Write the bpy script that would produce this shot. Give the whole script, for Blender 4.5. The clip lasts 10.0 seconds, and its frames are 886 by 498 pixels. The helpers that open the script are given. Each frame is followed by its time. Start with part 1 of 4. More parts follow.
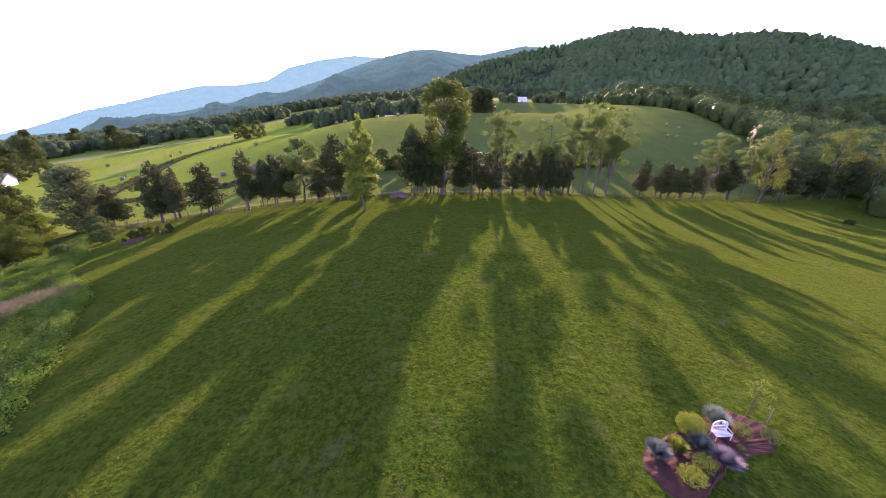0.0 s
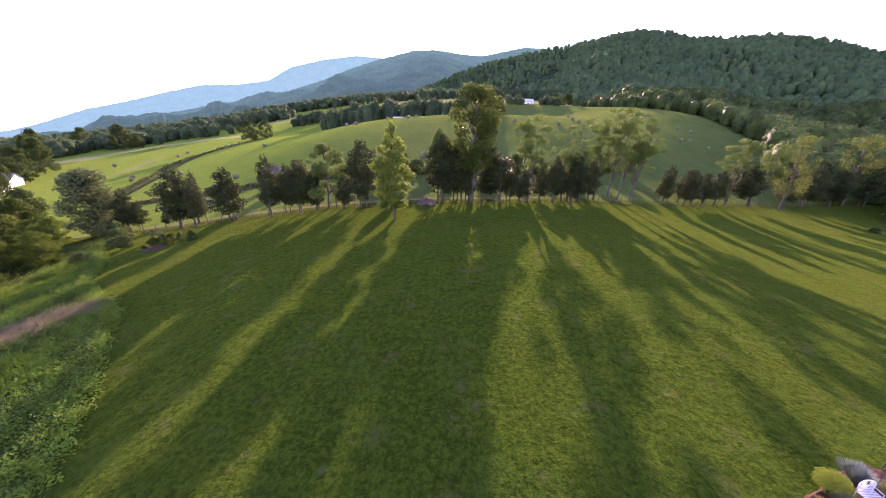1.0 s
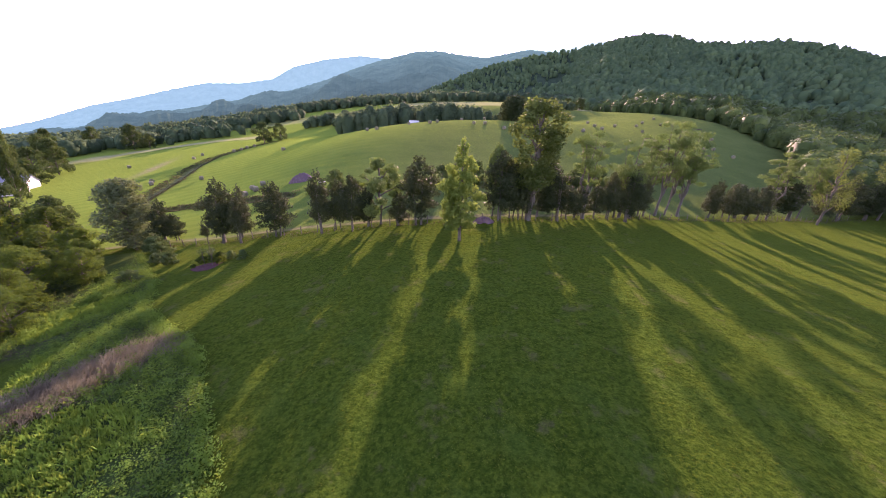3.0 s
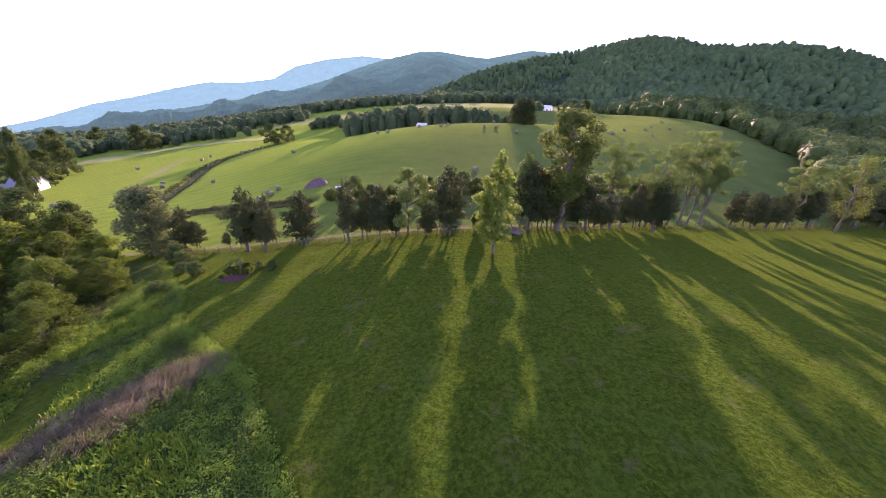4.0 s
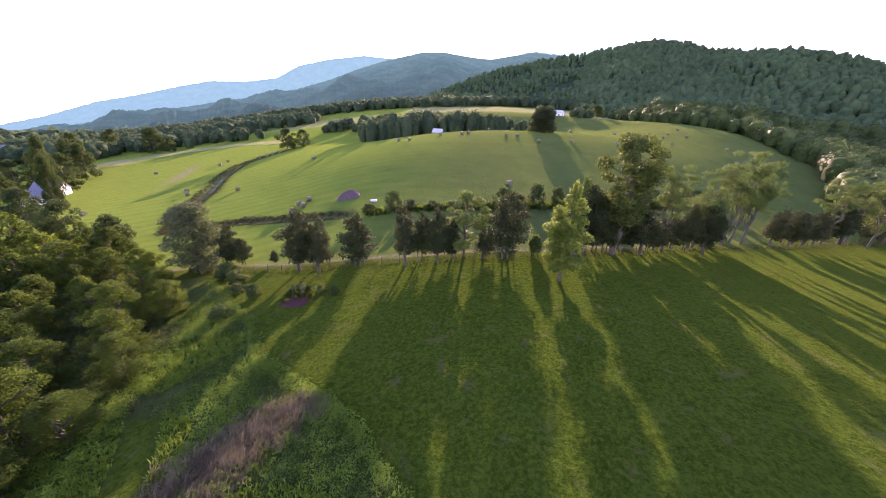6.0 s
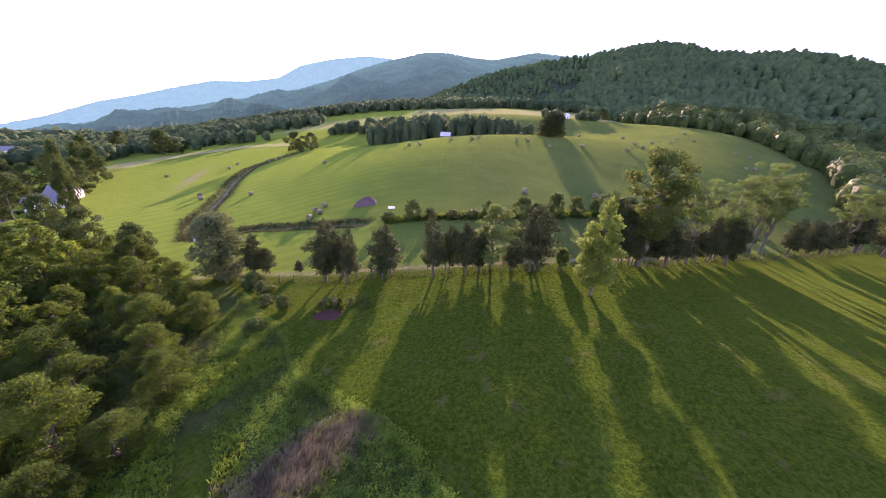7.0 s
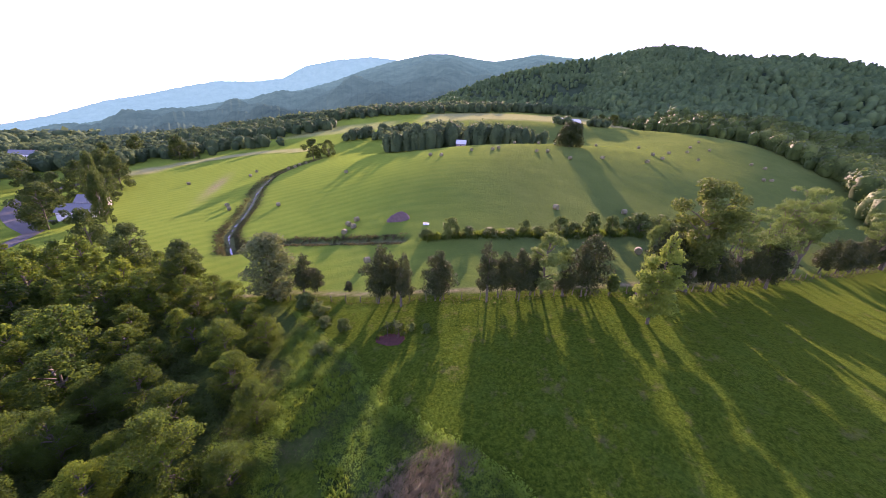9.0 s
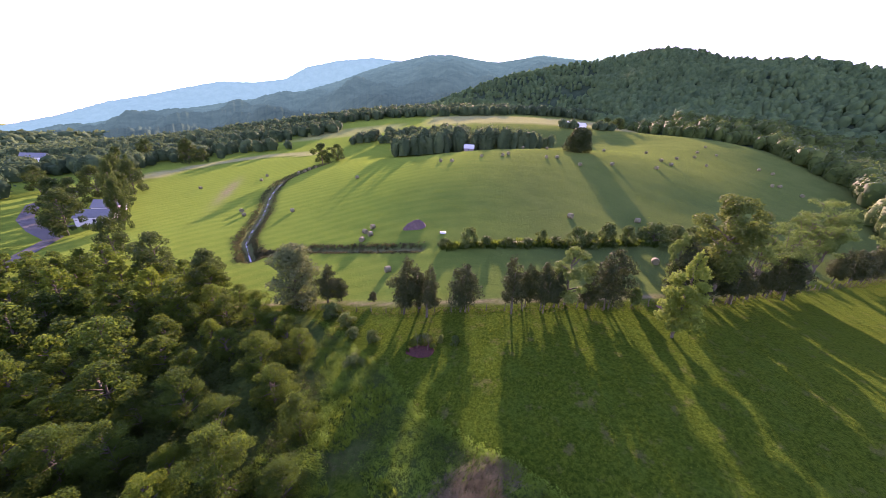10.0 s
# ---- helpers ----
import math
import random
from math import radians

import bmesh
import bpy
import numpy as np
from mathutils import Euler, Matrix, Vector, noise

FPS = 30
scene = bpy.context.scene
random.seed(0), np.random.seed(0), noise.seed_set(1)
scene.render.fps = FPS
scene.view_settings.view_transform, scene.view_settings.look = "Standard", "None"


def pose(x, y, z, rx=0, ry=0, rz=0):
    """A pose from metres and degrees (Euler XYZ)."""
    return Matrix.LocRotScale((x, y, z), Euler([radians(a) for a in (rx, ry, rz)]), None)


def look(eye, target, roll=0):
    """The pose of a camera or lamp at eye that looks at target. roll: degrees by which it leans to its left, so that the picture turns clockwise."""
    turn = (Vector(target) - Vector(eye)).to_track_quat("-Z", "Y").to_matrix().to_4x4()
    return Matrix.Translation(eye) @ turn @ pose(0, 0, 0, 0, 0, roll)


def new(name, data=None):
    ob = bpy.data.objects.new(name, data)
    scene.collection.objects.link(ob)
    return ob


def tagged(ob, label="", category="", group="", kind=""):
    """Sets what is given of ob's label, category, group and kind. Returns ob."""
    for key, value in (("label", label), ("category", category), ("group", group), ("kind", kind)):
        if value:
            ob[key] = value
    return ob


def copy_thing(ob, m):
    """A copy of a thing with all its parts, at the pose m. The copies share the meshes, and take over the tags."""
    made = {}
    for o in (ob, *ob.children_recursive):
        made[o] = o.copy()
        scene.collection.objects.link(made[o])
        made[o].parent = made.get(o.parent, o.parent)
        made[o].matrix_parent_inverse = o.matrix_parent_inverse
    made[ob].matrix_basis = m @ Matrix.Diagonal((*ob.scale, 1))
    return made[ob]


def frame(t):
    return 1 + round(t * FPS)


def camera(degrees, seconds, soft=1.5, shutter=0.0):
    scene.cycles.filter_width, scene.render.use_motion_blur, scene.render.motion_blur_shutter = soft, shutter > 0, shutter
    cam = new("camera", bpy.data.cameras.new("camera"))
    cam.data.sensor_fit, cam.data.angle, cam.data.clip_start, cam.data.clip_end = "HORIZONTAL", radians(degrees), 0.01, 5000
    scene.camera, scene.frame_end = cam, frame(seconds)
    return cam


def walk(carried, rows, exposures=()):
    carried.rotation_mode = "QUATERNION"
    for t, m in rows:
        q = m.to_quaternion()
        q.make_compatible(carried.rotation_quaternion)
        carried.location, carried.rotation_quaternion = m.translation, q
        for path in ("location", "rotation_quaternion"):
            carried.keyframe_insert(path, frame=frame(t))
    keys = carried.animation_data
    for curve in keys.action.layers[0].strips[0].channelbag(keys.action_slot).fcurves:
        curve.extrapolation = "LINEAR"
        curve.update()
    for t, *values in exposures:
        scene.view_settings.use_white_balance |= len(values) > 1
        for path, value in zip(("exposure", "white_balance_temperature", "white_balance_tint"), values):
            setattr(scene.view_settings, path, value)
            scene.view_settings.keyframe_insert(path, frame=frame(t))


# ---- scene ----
cam = camera(109.61, 10.0, soft=0.55)
# seconds, eye x y z, yaw to the left, pitch up, roll
ROWS = [
    (0.0, -0.000, 0.000, 11.169, 0.227, -20.440, 1.015),
    (1.0, -5.072, 2.077, 11.909, 0.243, -20.345, 1.425),
    (2.0, -10.091, 3.850, 12.825, 0.255, -20.275, 1.801),
    (3.0, -15.058, 5.318, 13.917, 0.271, -20.226, 2.140),
    (4.0, -19.973, 6.482, 15.185, 0.297, -20.191, 2.443),
    (5.0, -24.835, 7.340, 16.629, 0.338, -20.166, 2.710),
    (6.0, -29.645, 7.894, 18.249, 0.402, -20.145, 2.942),
    (7.0, -34.402, 8.144, 20.045, 0.494, -20.122, 3.137),
    (8.0, -39.107, 8.088, 22.017, 0.621, -20.093, 3.297),
    (9.0, -43.760, 7.728, 24.165, 0.789, -20.051, 3.420),
    (10.0, -48.360, 7.063, 26.488, 1.004, -19.991, 3.508),
]


def seen(x, y, z, yaw, pitch, roll):
    a, b = radians(yaw), radians(pitch)
    way = Vector((-math.sin(a) * math.cos(b), math.cos(a) * math.cos(b), math.sin(b)))
    return look((x, y, z), Vector((x, y, z)) + way, roll)


walk(cam, [(t, seen(*row)) for t, *row in ROWS], [(0.0, 2.44, 6150, 82), (10.0, 2.44, 6150, 82)])

# ---- light ----
SUN_AZ, SUN_EL = radians(7.0), radians(16.2)
world = bpy.data.worlds.new("sky")
scene.world = world
world.use_nodes = True
wn = world.node_tree
wn.nodes.clear()
sky = wn.nodes.new("ShaderNodeTexSky")
sky.sky_type, sky.sun_disc = "NISHITA", False
sky.sun_elevation, sky.sun_rotation = SUN_EL, SUN_AZ
sky.air_density, sky.dust_density, sky.ozone_density = 1.0, 0.4, 1.0
bg = wn.nodes.new("ShaderNodeBackground")
bg.inputs["Strength"].default_value = 0.13
wout = wn.nodes.new("ShaderNodeOutputWorld")
wn.links.new(sky.outputs[0], bg.inputs[0])
wn.links.new(bg.outputs[0], wout.inputs[0])

lamp = bpy.data.lights.new("sun", "SUN")
lamp.energy, lamp.angle, lamp.color = 3.75, radians(0.7), (1.0, 0.84, 0.50)
sun = new("sun", lamp)
toward = Vector((math.sin(SUN_AZ) * math.cos(SUN_EL), math.cos(SUN_AZ) * math.cos(SUN_EL), math.sin(SUN_EL)))
sun.matrix_world = look(toward * 300, (0, 0, 0))

# ---- materials ----
def material(name):
    m = bpy.data.materials.new(name)
    m.use_nodes = True
    m.node_tree.nodes.clear()
    out = m.node_tree.nodes.new("ShaderNodeOutputMaterial")
    return m, m.node_tree, out


def node(nt, kind, **inputs):
    n = nt.nodes.new(kind)
    for key, value in inputs.items():
        n.inputs[key.replace("_", " ")].default_value = value
    return n


def noise_at(nt, scale, detail=4.0, rough=0.6, source="Object", stretch=(1, 1, 1)):
    co = nt.nodes.new("ShaderNodeTexCoord")
    mp = nt.nodes.new("ShaderNodeMapping")
    mp.inputs["Scale"].default_value = stretch
    n = nt.nodes.new("ShaderNodeTexNoise")
    n.inputs["Scale"].default_value, n.inputs["Detail"].default_value, n.inputs["Roughness"].default_value = scale, detail, rough
    nt.links.new(co.outputs[source], mp.inputs[0])
    nt.links.new(mp.outputs[0], n.inputs["Vector"])
    return n.outputs["Fac"]


def ramp(nt, fac, *stops):
    r = nt.nodes.new("ShaderNodeValToRGB")
    e = r.color_ramp.elements
    while len(e) < len(stops):
        e.new(0.5)
    for slot, (at, colour) in zip(e, stops):
        slot.position, slot.color = at, (*colour, 1)
    nt.links.new(fac, r.inputs[0])
    return r.outputs[0]


def mixed(nt, fac, a, b, how="MIX"):
    m = nt.nodes.new("ShaderNodeMix")
    m.data_type, m.blend_type = "RGBA", how
    for slot, value in ((0, fac), (6, a), (7, b)):
        if isinstance(value, bpy.types.NodeSocket):
            nt.links.new(value, m.inputs[slot])
        else:
            m.inputs[slot].default_value = value if slot == 0 else (*value, 1)
    return m.outputs[2]


def plain(name, colour, rough=0.7, metal=0.0, vary=0.25, scale=3.0, bump=0.2, bump_scale=20.0, spec=0.3):
    """Principled surface with two scales of colour variation and a fine relief."""
    m, nt, out = material(name)
    low = tuple(c * (1 - vary) for c in colour)
    high = tuple(min(1, c * (1 + vary)) for c in colour)
    big = ramp(nt, noise_at(nt, scale), (0.3, low), (0.7, high))
    fine = ramp(nt, noise_at(nt, scale * 9), (0.35, tuple(c * 0.8 for c in colour)), (0.65, high))
    p = node(nt, "ShaderNodeBsdfPrincipled", Roughness=rough, Metallic=metal)
    p.inputs["Specular IOR Level"].default_value = spec
    nt.links.new(mixed(nt, 0.4, big, fine), p.inputs["Base Color"])
    b = node(nt, "ShaderNodeBump", Strength=bump, Distance=0.02)
    nt.links.new(noise_at(nt, bump_scale), b.inputs["Height"])
    nt.links.new(b.outputs[0], p.inputs["Normal"])
    nt.links.new(p.outputs[0], out.inputs[0])
    return m


def leafy(name, dark, light, through_light, share=0.45, rough=0.6, tones=((0.0, (0.75, 0.8, 0.7)), (1.0, (1.2, 1.12, 1.0))), lumps=0.55):
    """Leaves: each clump its own tint, light shining through from behind."""
    m, nt, out = material(name)
    geo = nt.nodes.new("ShaderNodeNewGeometry")
    obj = nt.nodes.new("ShaderNodeObjectInfo")
    lump = nt.nodes.new("ShaderNodeMix")
    lump.inputs[0].default_value = 0.68
    nt.links.new(geo.outputs["Random Per Island"], lump.inputs[2])
    nt.links.new(ramp(nt, noise_at(nt, lumps, 2, 0.5), (0.32, (0, 0, 0)), (0.68, (1, 1, 1))), lump.inputs[3])
    tint = ramp(nt, lump.outputs[0], (0.05, dark), (0.95, light))
    tone = ramp(nt, obj.outputs["Random"], *tones)
    colour = mixed(nt, 1.0, tint, tone, "MULTIPLY")
    d = node(nt, "ShaderNodeBsdfPrincipled", Roughness=rough)
    d.inputs["Specular IOR Level"].default_value = 0.04
    nt.links.new(colour, d.inputs["Base Color"])
    t = node(nt, "ShaderNodeBsdfTranslucent")
    nt.links.new(mixed(nt, 1.0, mixed(nt, 0.35, tone, (1, 1, 1)), through_light, "MULTIPLY"), t.inputs[0])
    mix = node(nt, "ShaderNodeMixShader", Fac=share)
    nt.links.new(d.outputs[0], mix.inputs[1])
    nt.links.new(t.outputs[0], mix.inputs[2])
    nt.links.new(mix.outputs[0], out.inputs[0])
    return m


def ground_material():
    """Mown lawn, hay meadow, rank weeds and bare soil, told apart by the zones stored on the sheet."""
    m, nt, out = material("ground")
    zone = nt.nodes.new("ShaderNodeVertexColor")
    zone.layer_name = "zone"
    part = nt.nodes.new("ShaderNodeSeparateColor")
    nt.links.new(zone.outputs[0], part.inputs[0])
    patch, fine, blade = noise_at(nt, 0.09, 5), noise_at(nt, 1.3, 6, 0.7), noise_at(nt, 6.0, 4, 0.75)
    tufts = noise_at(nt, 2.4, 5, 0.7)
    lawn = mixed(nt, 0.45, ramp(nt, patch, (0.3, (0.0136, 0.0407, 0.0042)), (0.55, (0.0236, 0.0539, 0.0050)), (0.75, (0.0387, 0.0643, 0.0050))),
                 ramp(nt, noise_at(nt, 0.5, 6, 0.7), (0.40, (0.0090, 0.0315, 0.0034)), (0.5, (0.0236, 0.0539, 0.0047)), (0.60, (0.0478, 0.0755, 0.0063))))
    lawn = mixed(nt, 0.55, lawn, ramp(nt, tufts, (0.41, (0.0056, 0.0210, 0.0025)), (0.5, (0.0247, 0.0564, 0.0047)), (0.59, (0.0569, 0.0933, 0.0076))))
    lawn = mixed(nt, 0.25, lawn, ramp(nt, blade, (0.40, (0.0035, 0.0158, 0.0013)), (0.5, (0.0236, 0.0539, 0.0038)), (0.60, (0.0635, 0.1037, 0.0082))))
    worn = ramp(nt, noise_at(nt, 0.42, 7, 0.72), (0.57, (0, 0, 0)), (0.66, (1, 1, 1)))
    lawn = mixed(nt, mixed(nt, 0.4, (0, 0, 0), worn), lawn, (0.095, 0.082, 0.034))
    clover = ramp(nt, noise_at(nt, 0.3, 5, 0.65), (0.5, (0, 0, 0)), (0.66, (1, 1, 1)))
    lawn = mixed(nt, mixed(nt, 0.4, (0, 0, 0), clover), lawn, (0.030, 0.072, 0.009))
    rows = noise_at(nt, 0.55, 3, 0.6, stretch=(0.25, 1, 1))
    hay = mixed(nt, 0.5, ramp(nt, patch, (0.3, (0.053, 0.131, 0.011)), (0.7, (0.086, 0.176, 0.016))),
                ramp(nt, rows, (0.3, (0.048, 0.122, 0.011)), (0.7, (0.090, 0.172, 0.019))))
    tuft = noise_at(nt, 2.6, 5, 0.75)
    hay = mixed(nt, 0.3, hay, ramp(nt, tuft, (0.35, (0.062, 0.120, 0.016)), (0.65, (0.19, 0.245, 0.045))))
    where = nt.nodes.new("ShaderNodeTexCoord")
    shift = nt.nodes.new("ShaderNodeMapping")
    shift.inputs["Location"].default_value = (60, -20, 0)
    nt.links.new(where.outputs["Object"], shift.inputs[0])
    swath = nt.nodes.new("ShaderNodeTexWave")
    swath.wave_type, swath.rings_direction = "RINGS", "Z"
    swath.inputs["Scale"].default_value, swath.inputs["Distortion"].default_value = 0.06, 9.0
    swath.inputs["Detail"].default_value, swath.inputs["Detail Scale"].default_value = 3.0, 0.2
    nt.links.new(shift.outputs[0], swath.inputs["Vector"])
    vivid = mixed(nt, 0.1, hay, ramp(nt, swath.outputs["Fac"], (0.2, (0.09, 0.17, 0.02)), (0.8, (0.26, 0.31, 0.045))))
    # hay painted greyer and darker eastward, in place of haze and grazing sun
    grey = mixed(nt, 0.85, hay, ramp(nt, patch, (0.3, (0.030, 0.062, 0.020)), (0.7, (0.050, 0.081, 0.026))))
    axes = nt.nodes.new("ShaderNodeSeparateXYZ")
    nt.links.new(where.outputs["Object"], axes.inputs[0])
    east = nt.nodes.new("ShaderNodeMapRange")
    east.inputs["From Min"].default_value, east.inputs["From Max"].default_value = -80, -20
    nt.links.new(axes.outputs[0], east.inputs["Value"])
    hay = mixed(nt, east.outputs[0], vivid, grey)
    weeds = ramp(nt, fine, (0.3, (0.018, 0.042, 0.010)), (0.7, (0.052, 0.095, 0.020)))
    soil = ramp(nt, fine, (0.3, (0.095, 0.085, 0.045)), (0.7, (0.22, 0.20, 0.115)))
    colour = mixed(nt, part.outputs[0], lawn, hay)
    colour = mixed(nt, part.outputs[1], colour, weeds)
    colour = mixed(nt, part.outputs[2], colour, soil)
    tan = ramp(nt, rows, (0.3, (0.17, 0.18, 0.075)), (0.7, (0.27, 0.26, 0.125)))
    colour = mixed(nt, zone.outputs[1], colour, tan)
    p = node(nt, "ShaderNodeBsdfPrincipled", Roughness=0.85)
    p.inputs["Specular IOR Level"].default_value = 0.0
    p.inputs["Sheen Weight"].default_value, p.inputs["Sheen Roughness"].default_value = 0.07, 0.5
    p.inputs["Sheen Tint"].default_value = (0.70, 0.85, 0.12, 1)
    nt.links.new(colour, p.inputs["Base Color"])
    b1 = node(nt, "ShaderNodeBump", Strength=0.8, Distance=0.35)
    nt.links.new(fine, b1.inputs["Height"])
    b2 = node(nt, "ShaderNodeBump", Strength=0.75, Distance=0.12)
    nt.links.new(blade, b2.inputs["Height"])
    nt.links.new(b1.outputs[0], b2.inputs["Normal"])
    nt.links.new(b2.outputs[0], p.inputs["Normal"])
    nt.links.new(p.outputs[0], out.inputs[0])
    return m


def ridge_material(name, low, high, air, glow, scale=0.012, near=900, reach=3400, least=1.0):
    """Wooded mountain side in the far distance; air haze before it is painted as emission."""
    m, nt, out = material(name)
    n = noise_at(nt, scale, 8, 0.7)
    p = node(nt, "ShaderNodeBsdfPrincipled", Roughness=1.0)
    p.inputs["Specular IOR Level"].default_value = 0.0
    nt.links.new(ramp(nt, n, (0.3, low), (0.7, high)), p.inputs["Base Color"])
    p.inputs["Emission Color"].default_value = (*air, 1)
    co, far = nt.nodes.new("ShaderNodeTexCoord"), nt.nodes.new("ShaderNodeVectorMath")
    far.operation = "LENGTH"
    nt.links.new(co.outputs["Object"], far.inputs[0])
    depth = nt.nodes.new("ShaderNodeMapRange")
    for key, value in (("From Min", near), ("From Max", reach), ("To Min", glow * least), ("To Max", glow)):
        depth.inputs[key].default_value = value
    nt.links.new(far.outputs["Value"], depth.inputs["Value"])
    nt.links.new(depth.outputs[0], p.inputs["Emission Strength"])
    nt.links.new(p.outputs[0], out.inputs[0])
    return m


GROUND = ground_material()
CEDAR = leafy("cedar_needles", (0.020, 0.034, 0.013), (0.050, 0.072, 0.027), (0.075, 0.10, 0.028), 0.2)
BROAD = leafy("broad_leaves", (0.030, 0.062, 0.012), (0.080, 0.120, 0.030), (0.17, 0.24, 0.035), 0.28)
OAK = leafy("oak_leaves", (0.015, 0.032, 0.012), (0.044, 0.068, 0.024), (0.08, 0.115, 0.03), 0.2)
PALE = leafy("pale_leaves", (0.050, 0.095, 0.022), (0.095, 0.150, 0.038), (0.16, 0.26, 0.045), 0.28)
LIGHT = leafy("light_leaves", (0.060, 0.115, 0.018), (0.125, 0.190, 0.034), (0.24, 0.35, 0.05), 0.36)
SILVER = leafy("grey_leaves", (0.032, 0.062, 0.026), (0.085, 0.124, 0.052), (0.16, 0.22, 0.06), 0.26)
WOODS = leafy("woodland_leaves", (0.008, 0.017, 0.006), (0.050, 0.096, 0.016), (0.20, 0.30, 0.028), 0.30, tones=((0.0, (0.40, 0.50, 0.50)), (0.45, (0.8, 0.92, 0.8)), (0.75, (1.1, 1.1, 0.75)), (1.0, (1.6, 1.5, 0.8))))
THICKET = leafy("thicket_leaves", (0.008, 0.016, 0.006), (0.034, 0.062, 0.014), (0.11, 0.17, 0.02), 0.25)
FIELD = leafy("field_tree_leaves", (0.012, 0.028, 0.010), (0.042, 0.078, 0.020), (0.11, 0.18, 0.03), 0.24)
# far and valley leaf colours are lightened to stand in for distance haze
FAR_WOODS = leafy("hazed_far_leaves", (0.040, 0.090, 0.046), (0.110, 0.190, 0.076), (0.24, 0.38, 0.12), 0.3, 0.9, lumps=0.1)
VALLEY = leafy("hazed_valley_leaves", (0.030, 0.064, 0.032), (0.072, 0.122, 0.054), (0.15, 0.22, 0.08), 0.25, 0.9, lumps=0.1)
BANK = leafy("bank_weeds", (0.028, 0.038, 0.018), (0.082, 0.086, 0.040), (0.12, 0.13, 0.04), 0.2)
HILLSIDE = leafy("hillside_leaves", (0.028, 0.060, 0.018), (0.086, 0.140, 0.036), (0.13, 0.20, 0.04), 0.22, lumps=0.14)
WEED = leafy("weed_leaves", (0.045, 0.125, 0.014), (0.140, 0.280, 0.030), (0.26, 0.36, 0.03), 0.32)
BRAMBLE = leafy("bramble_leaves", (0.022, 0.064, 0.010), (0.080, 0.170, 0.024), (0.20, 0.32, 0.03), 0.3)
DRY = leafy("dry_stalks", (0.085, 0.075, 0.055), (0.27, 0.24, 0.145), (0.30, 0.27, 0.14), 0.22)
BARK = plain("bark", (0.078, 0.074, 0.044), 0.9, vary=0.4, bump=0.8, bump_scale=9)
HAY = plain("baled_hay", (0.145, 0.145, 0.065), 0.9, vary=0.35, bump=0.9, bump_scale=14)
MULCH = plain("red_mulch", (0.052, 0.020, 0.012), 0.95, vary=0.5, scale=2.0, bump=1.0, bump_scale=12)
HEAP = plain("heaped_brush", (0.10, 0.070, 0.060), 0.95, vary=0.5, scale=1.5, bump=1.0, bump_scale=6)
WHITE = plain("white_paint", (0.78, 0.78, 0.76), 0.5, vary=0.06)
ROOF = plain("grey_shingles", (0.15, 0.17, 0.16), 0.7, vary=0.2)
TIN = plain("metal_roof", (0.54, 0.57, 0.50), 0.35, metal=0.4, vary=0.12)
WEATHERED = plain("weathered_wood", (0.22, 0.19, 0.16), 0.85, vary=0.3, bump=0.5)
ASPHALT = plain("asphalt", (0.060, 0.062, 0.048), 0.8, vary=0.2)
GLASS = plain("window_glass", (0.03, 0.035, 0.04), 0.08, vary=0.1, bump=0.0, spec=0.6)
WATER = plain("creek_water", (0.02, 0.025, 0.025), 0.03, vary=0.1, bump=0.08, bump_scale=3, spec=0.7)
DIRT = plain("trodden_earth", (0.20, 0.16, 0.115), 0.95, vary=0.3, scale=0.6, bump=0.8)
BRICK = plain("red_brick", (0.30, 0.12, 0.07), 0.85, vary=0.25)
# ridge haze is put into bluish base colours and emission
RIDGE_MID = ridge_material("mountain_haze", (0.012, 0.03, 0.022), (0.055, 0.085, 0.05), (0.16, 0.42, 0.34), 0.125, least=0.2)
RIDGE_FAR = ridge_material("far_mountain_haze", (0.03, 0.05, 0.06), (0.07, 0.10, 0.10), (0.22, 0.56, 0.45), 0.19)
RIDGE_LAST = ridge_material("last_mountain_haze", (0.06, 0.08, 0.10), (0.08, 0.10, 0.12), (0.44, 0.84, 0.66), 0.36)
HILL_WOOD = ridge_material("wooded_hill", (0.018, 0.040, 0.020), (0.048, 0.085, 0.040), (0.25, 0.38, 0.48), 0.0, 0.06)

# ---- the lie of the land ----
LEVEL = 12.79
MOUNDS_SMALL = [
    (-90, 0, 38, -3.52),
    (-90, 43, 38, -3.35),
    (-90, 87, 38, -4.92),
    (-90, 130, 38, -3.34),
    (-38, 0, 38, -2.40),
    (-38, 43, 38, 0.47),
    (-38, 87, 38, -3.53),
    (-38, 130, 38, 4.58),
    (15, 0, 38, 2.45),
    (15, 43, 38, 0.37),
    (15, 87, 38, -2.25),
    (15, 130, 38, -5.52),
    (68, 0, 38, -1.85),
    (68, 43, 38, -2.17),
    (68, 87, 38, -5.88),
    (68, 130, 38, 3.58),
    (120, 0, 38, -1.44),
    (120, 43, 38, 5.87),
    (120, 87, 38, -5.47),
    (120, 130, 38, -7.48),
]
MOUNDS_MIDDLE = [
    (-280, 60, 90, -2.13),
    (-280, 150, 90, -3.61),
    (-280, 240, 90, 0.70),
    (-280, 330, 90, -5.73),
    (-150, 60, 90, -3.42),
    (-150, 150, 90, -7.77),
    (-150, 240, 90, -0.13),
    (-150, 330, 90, -2.37),
    (-20, 60, 90, 6.24),
    (-20, 150, 90, 12.30),
    (-20, 240, 90, -2.12),
    (-20, 330, 90, 4.59),
    (110, 60, 90, -8.04),
    (110, 150, 90, 3.41),
    (110, 240, 90, 3.15),
    (110, 330, 90, 0.86),
    (240, 60, 90, -10.16),
    (240, 150, 90, -3.70),
    (240, 240, 90, -4.77),
    (240, 330, 90, -7.69),
    (175, 280, 45, 12.0),
]
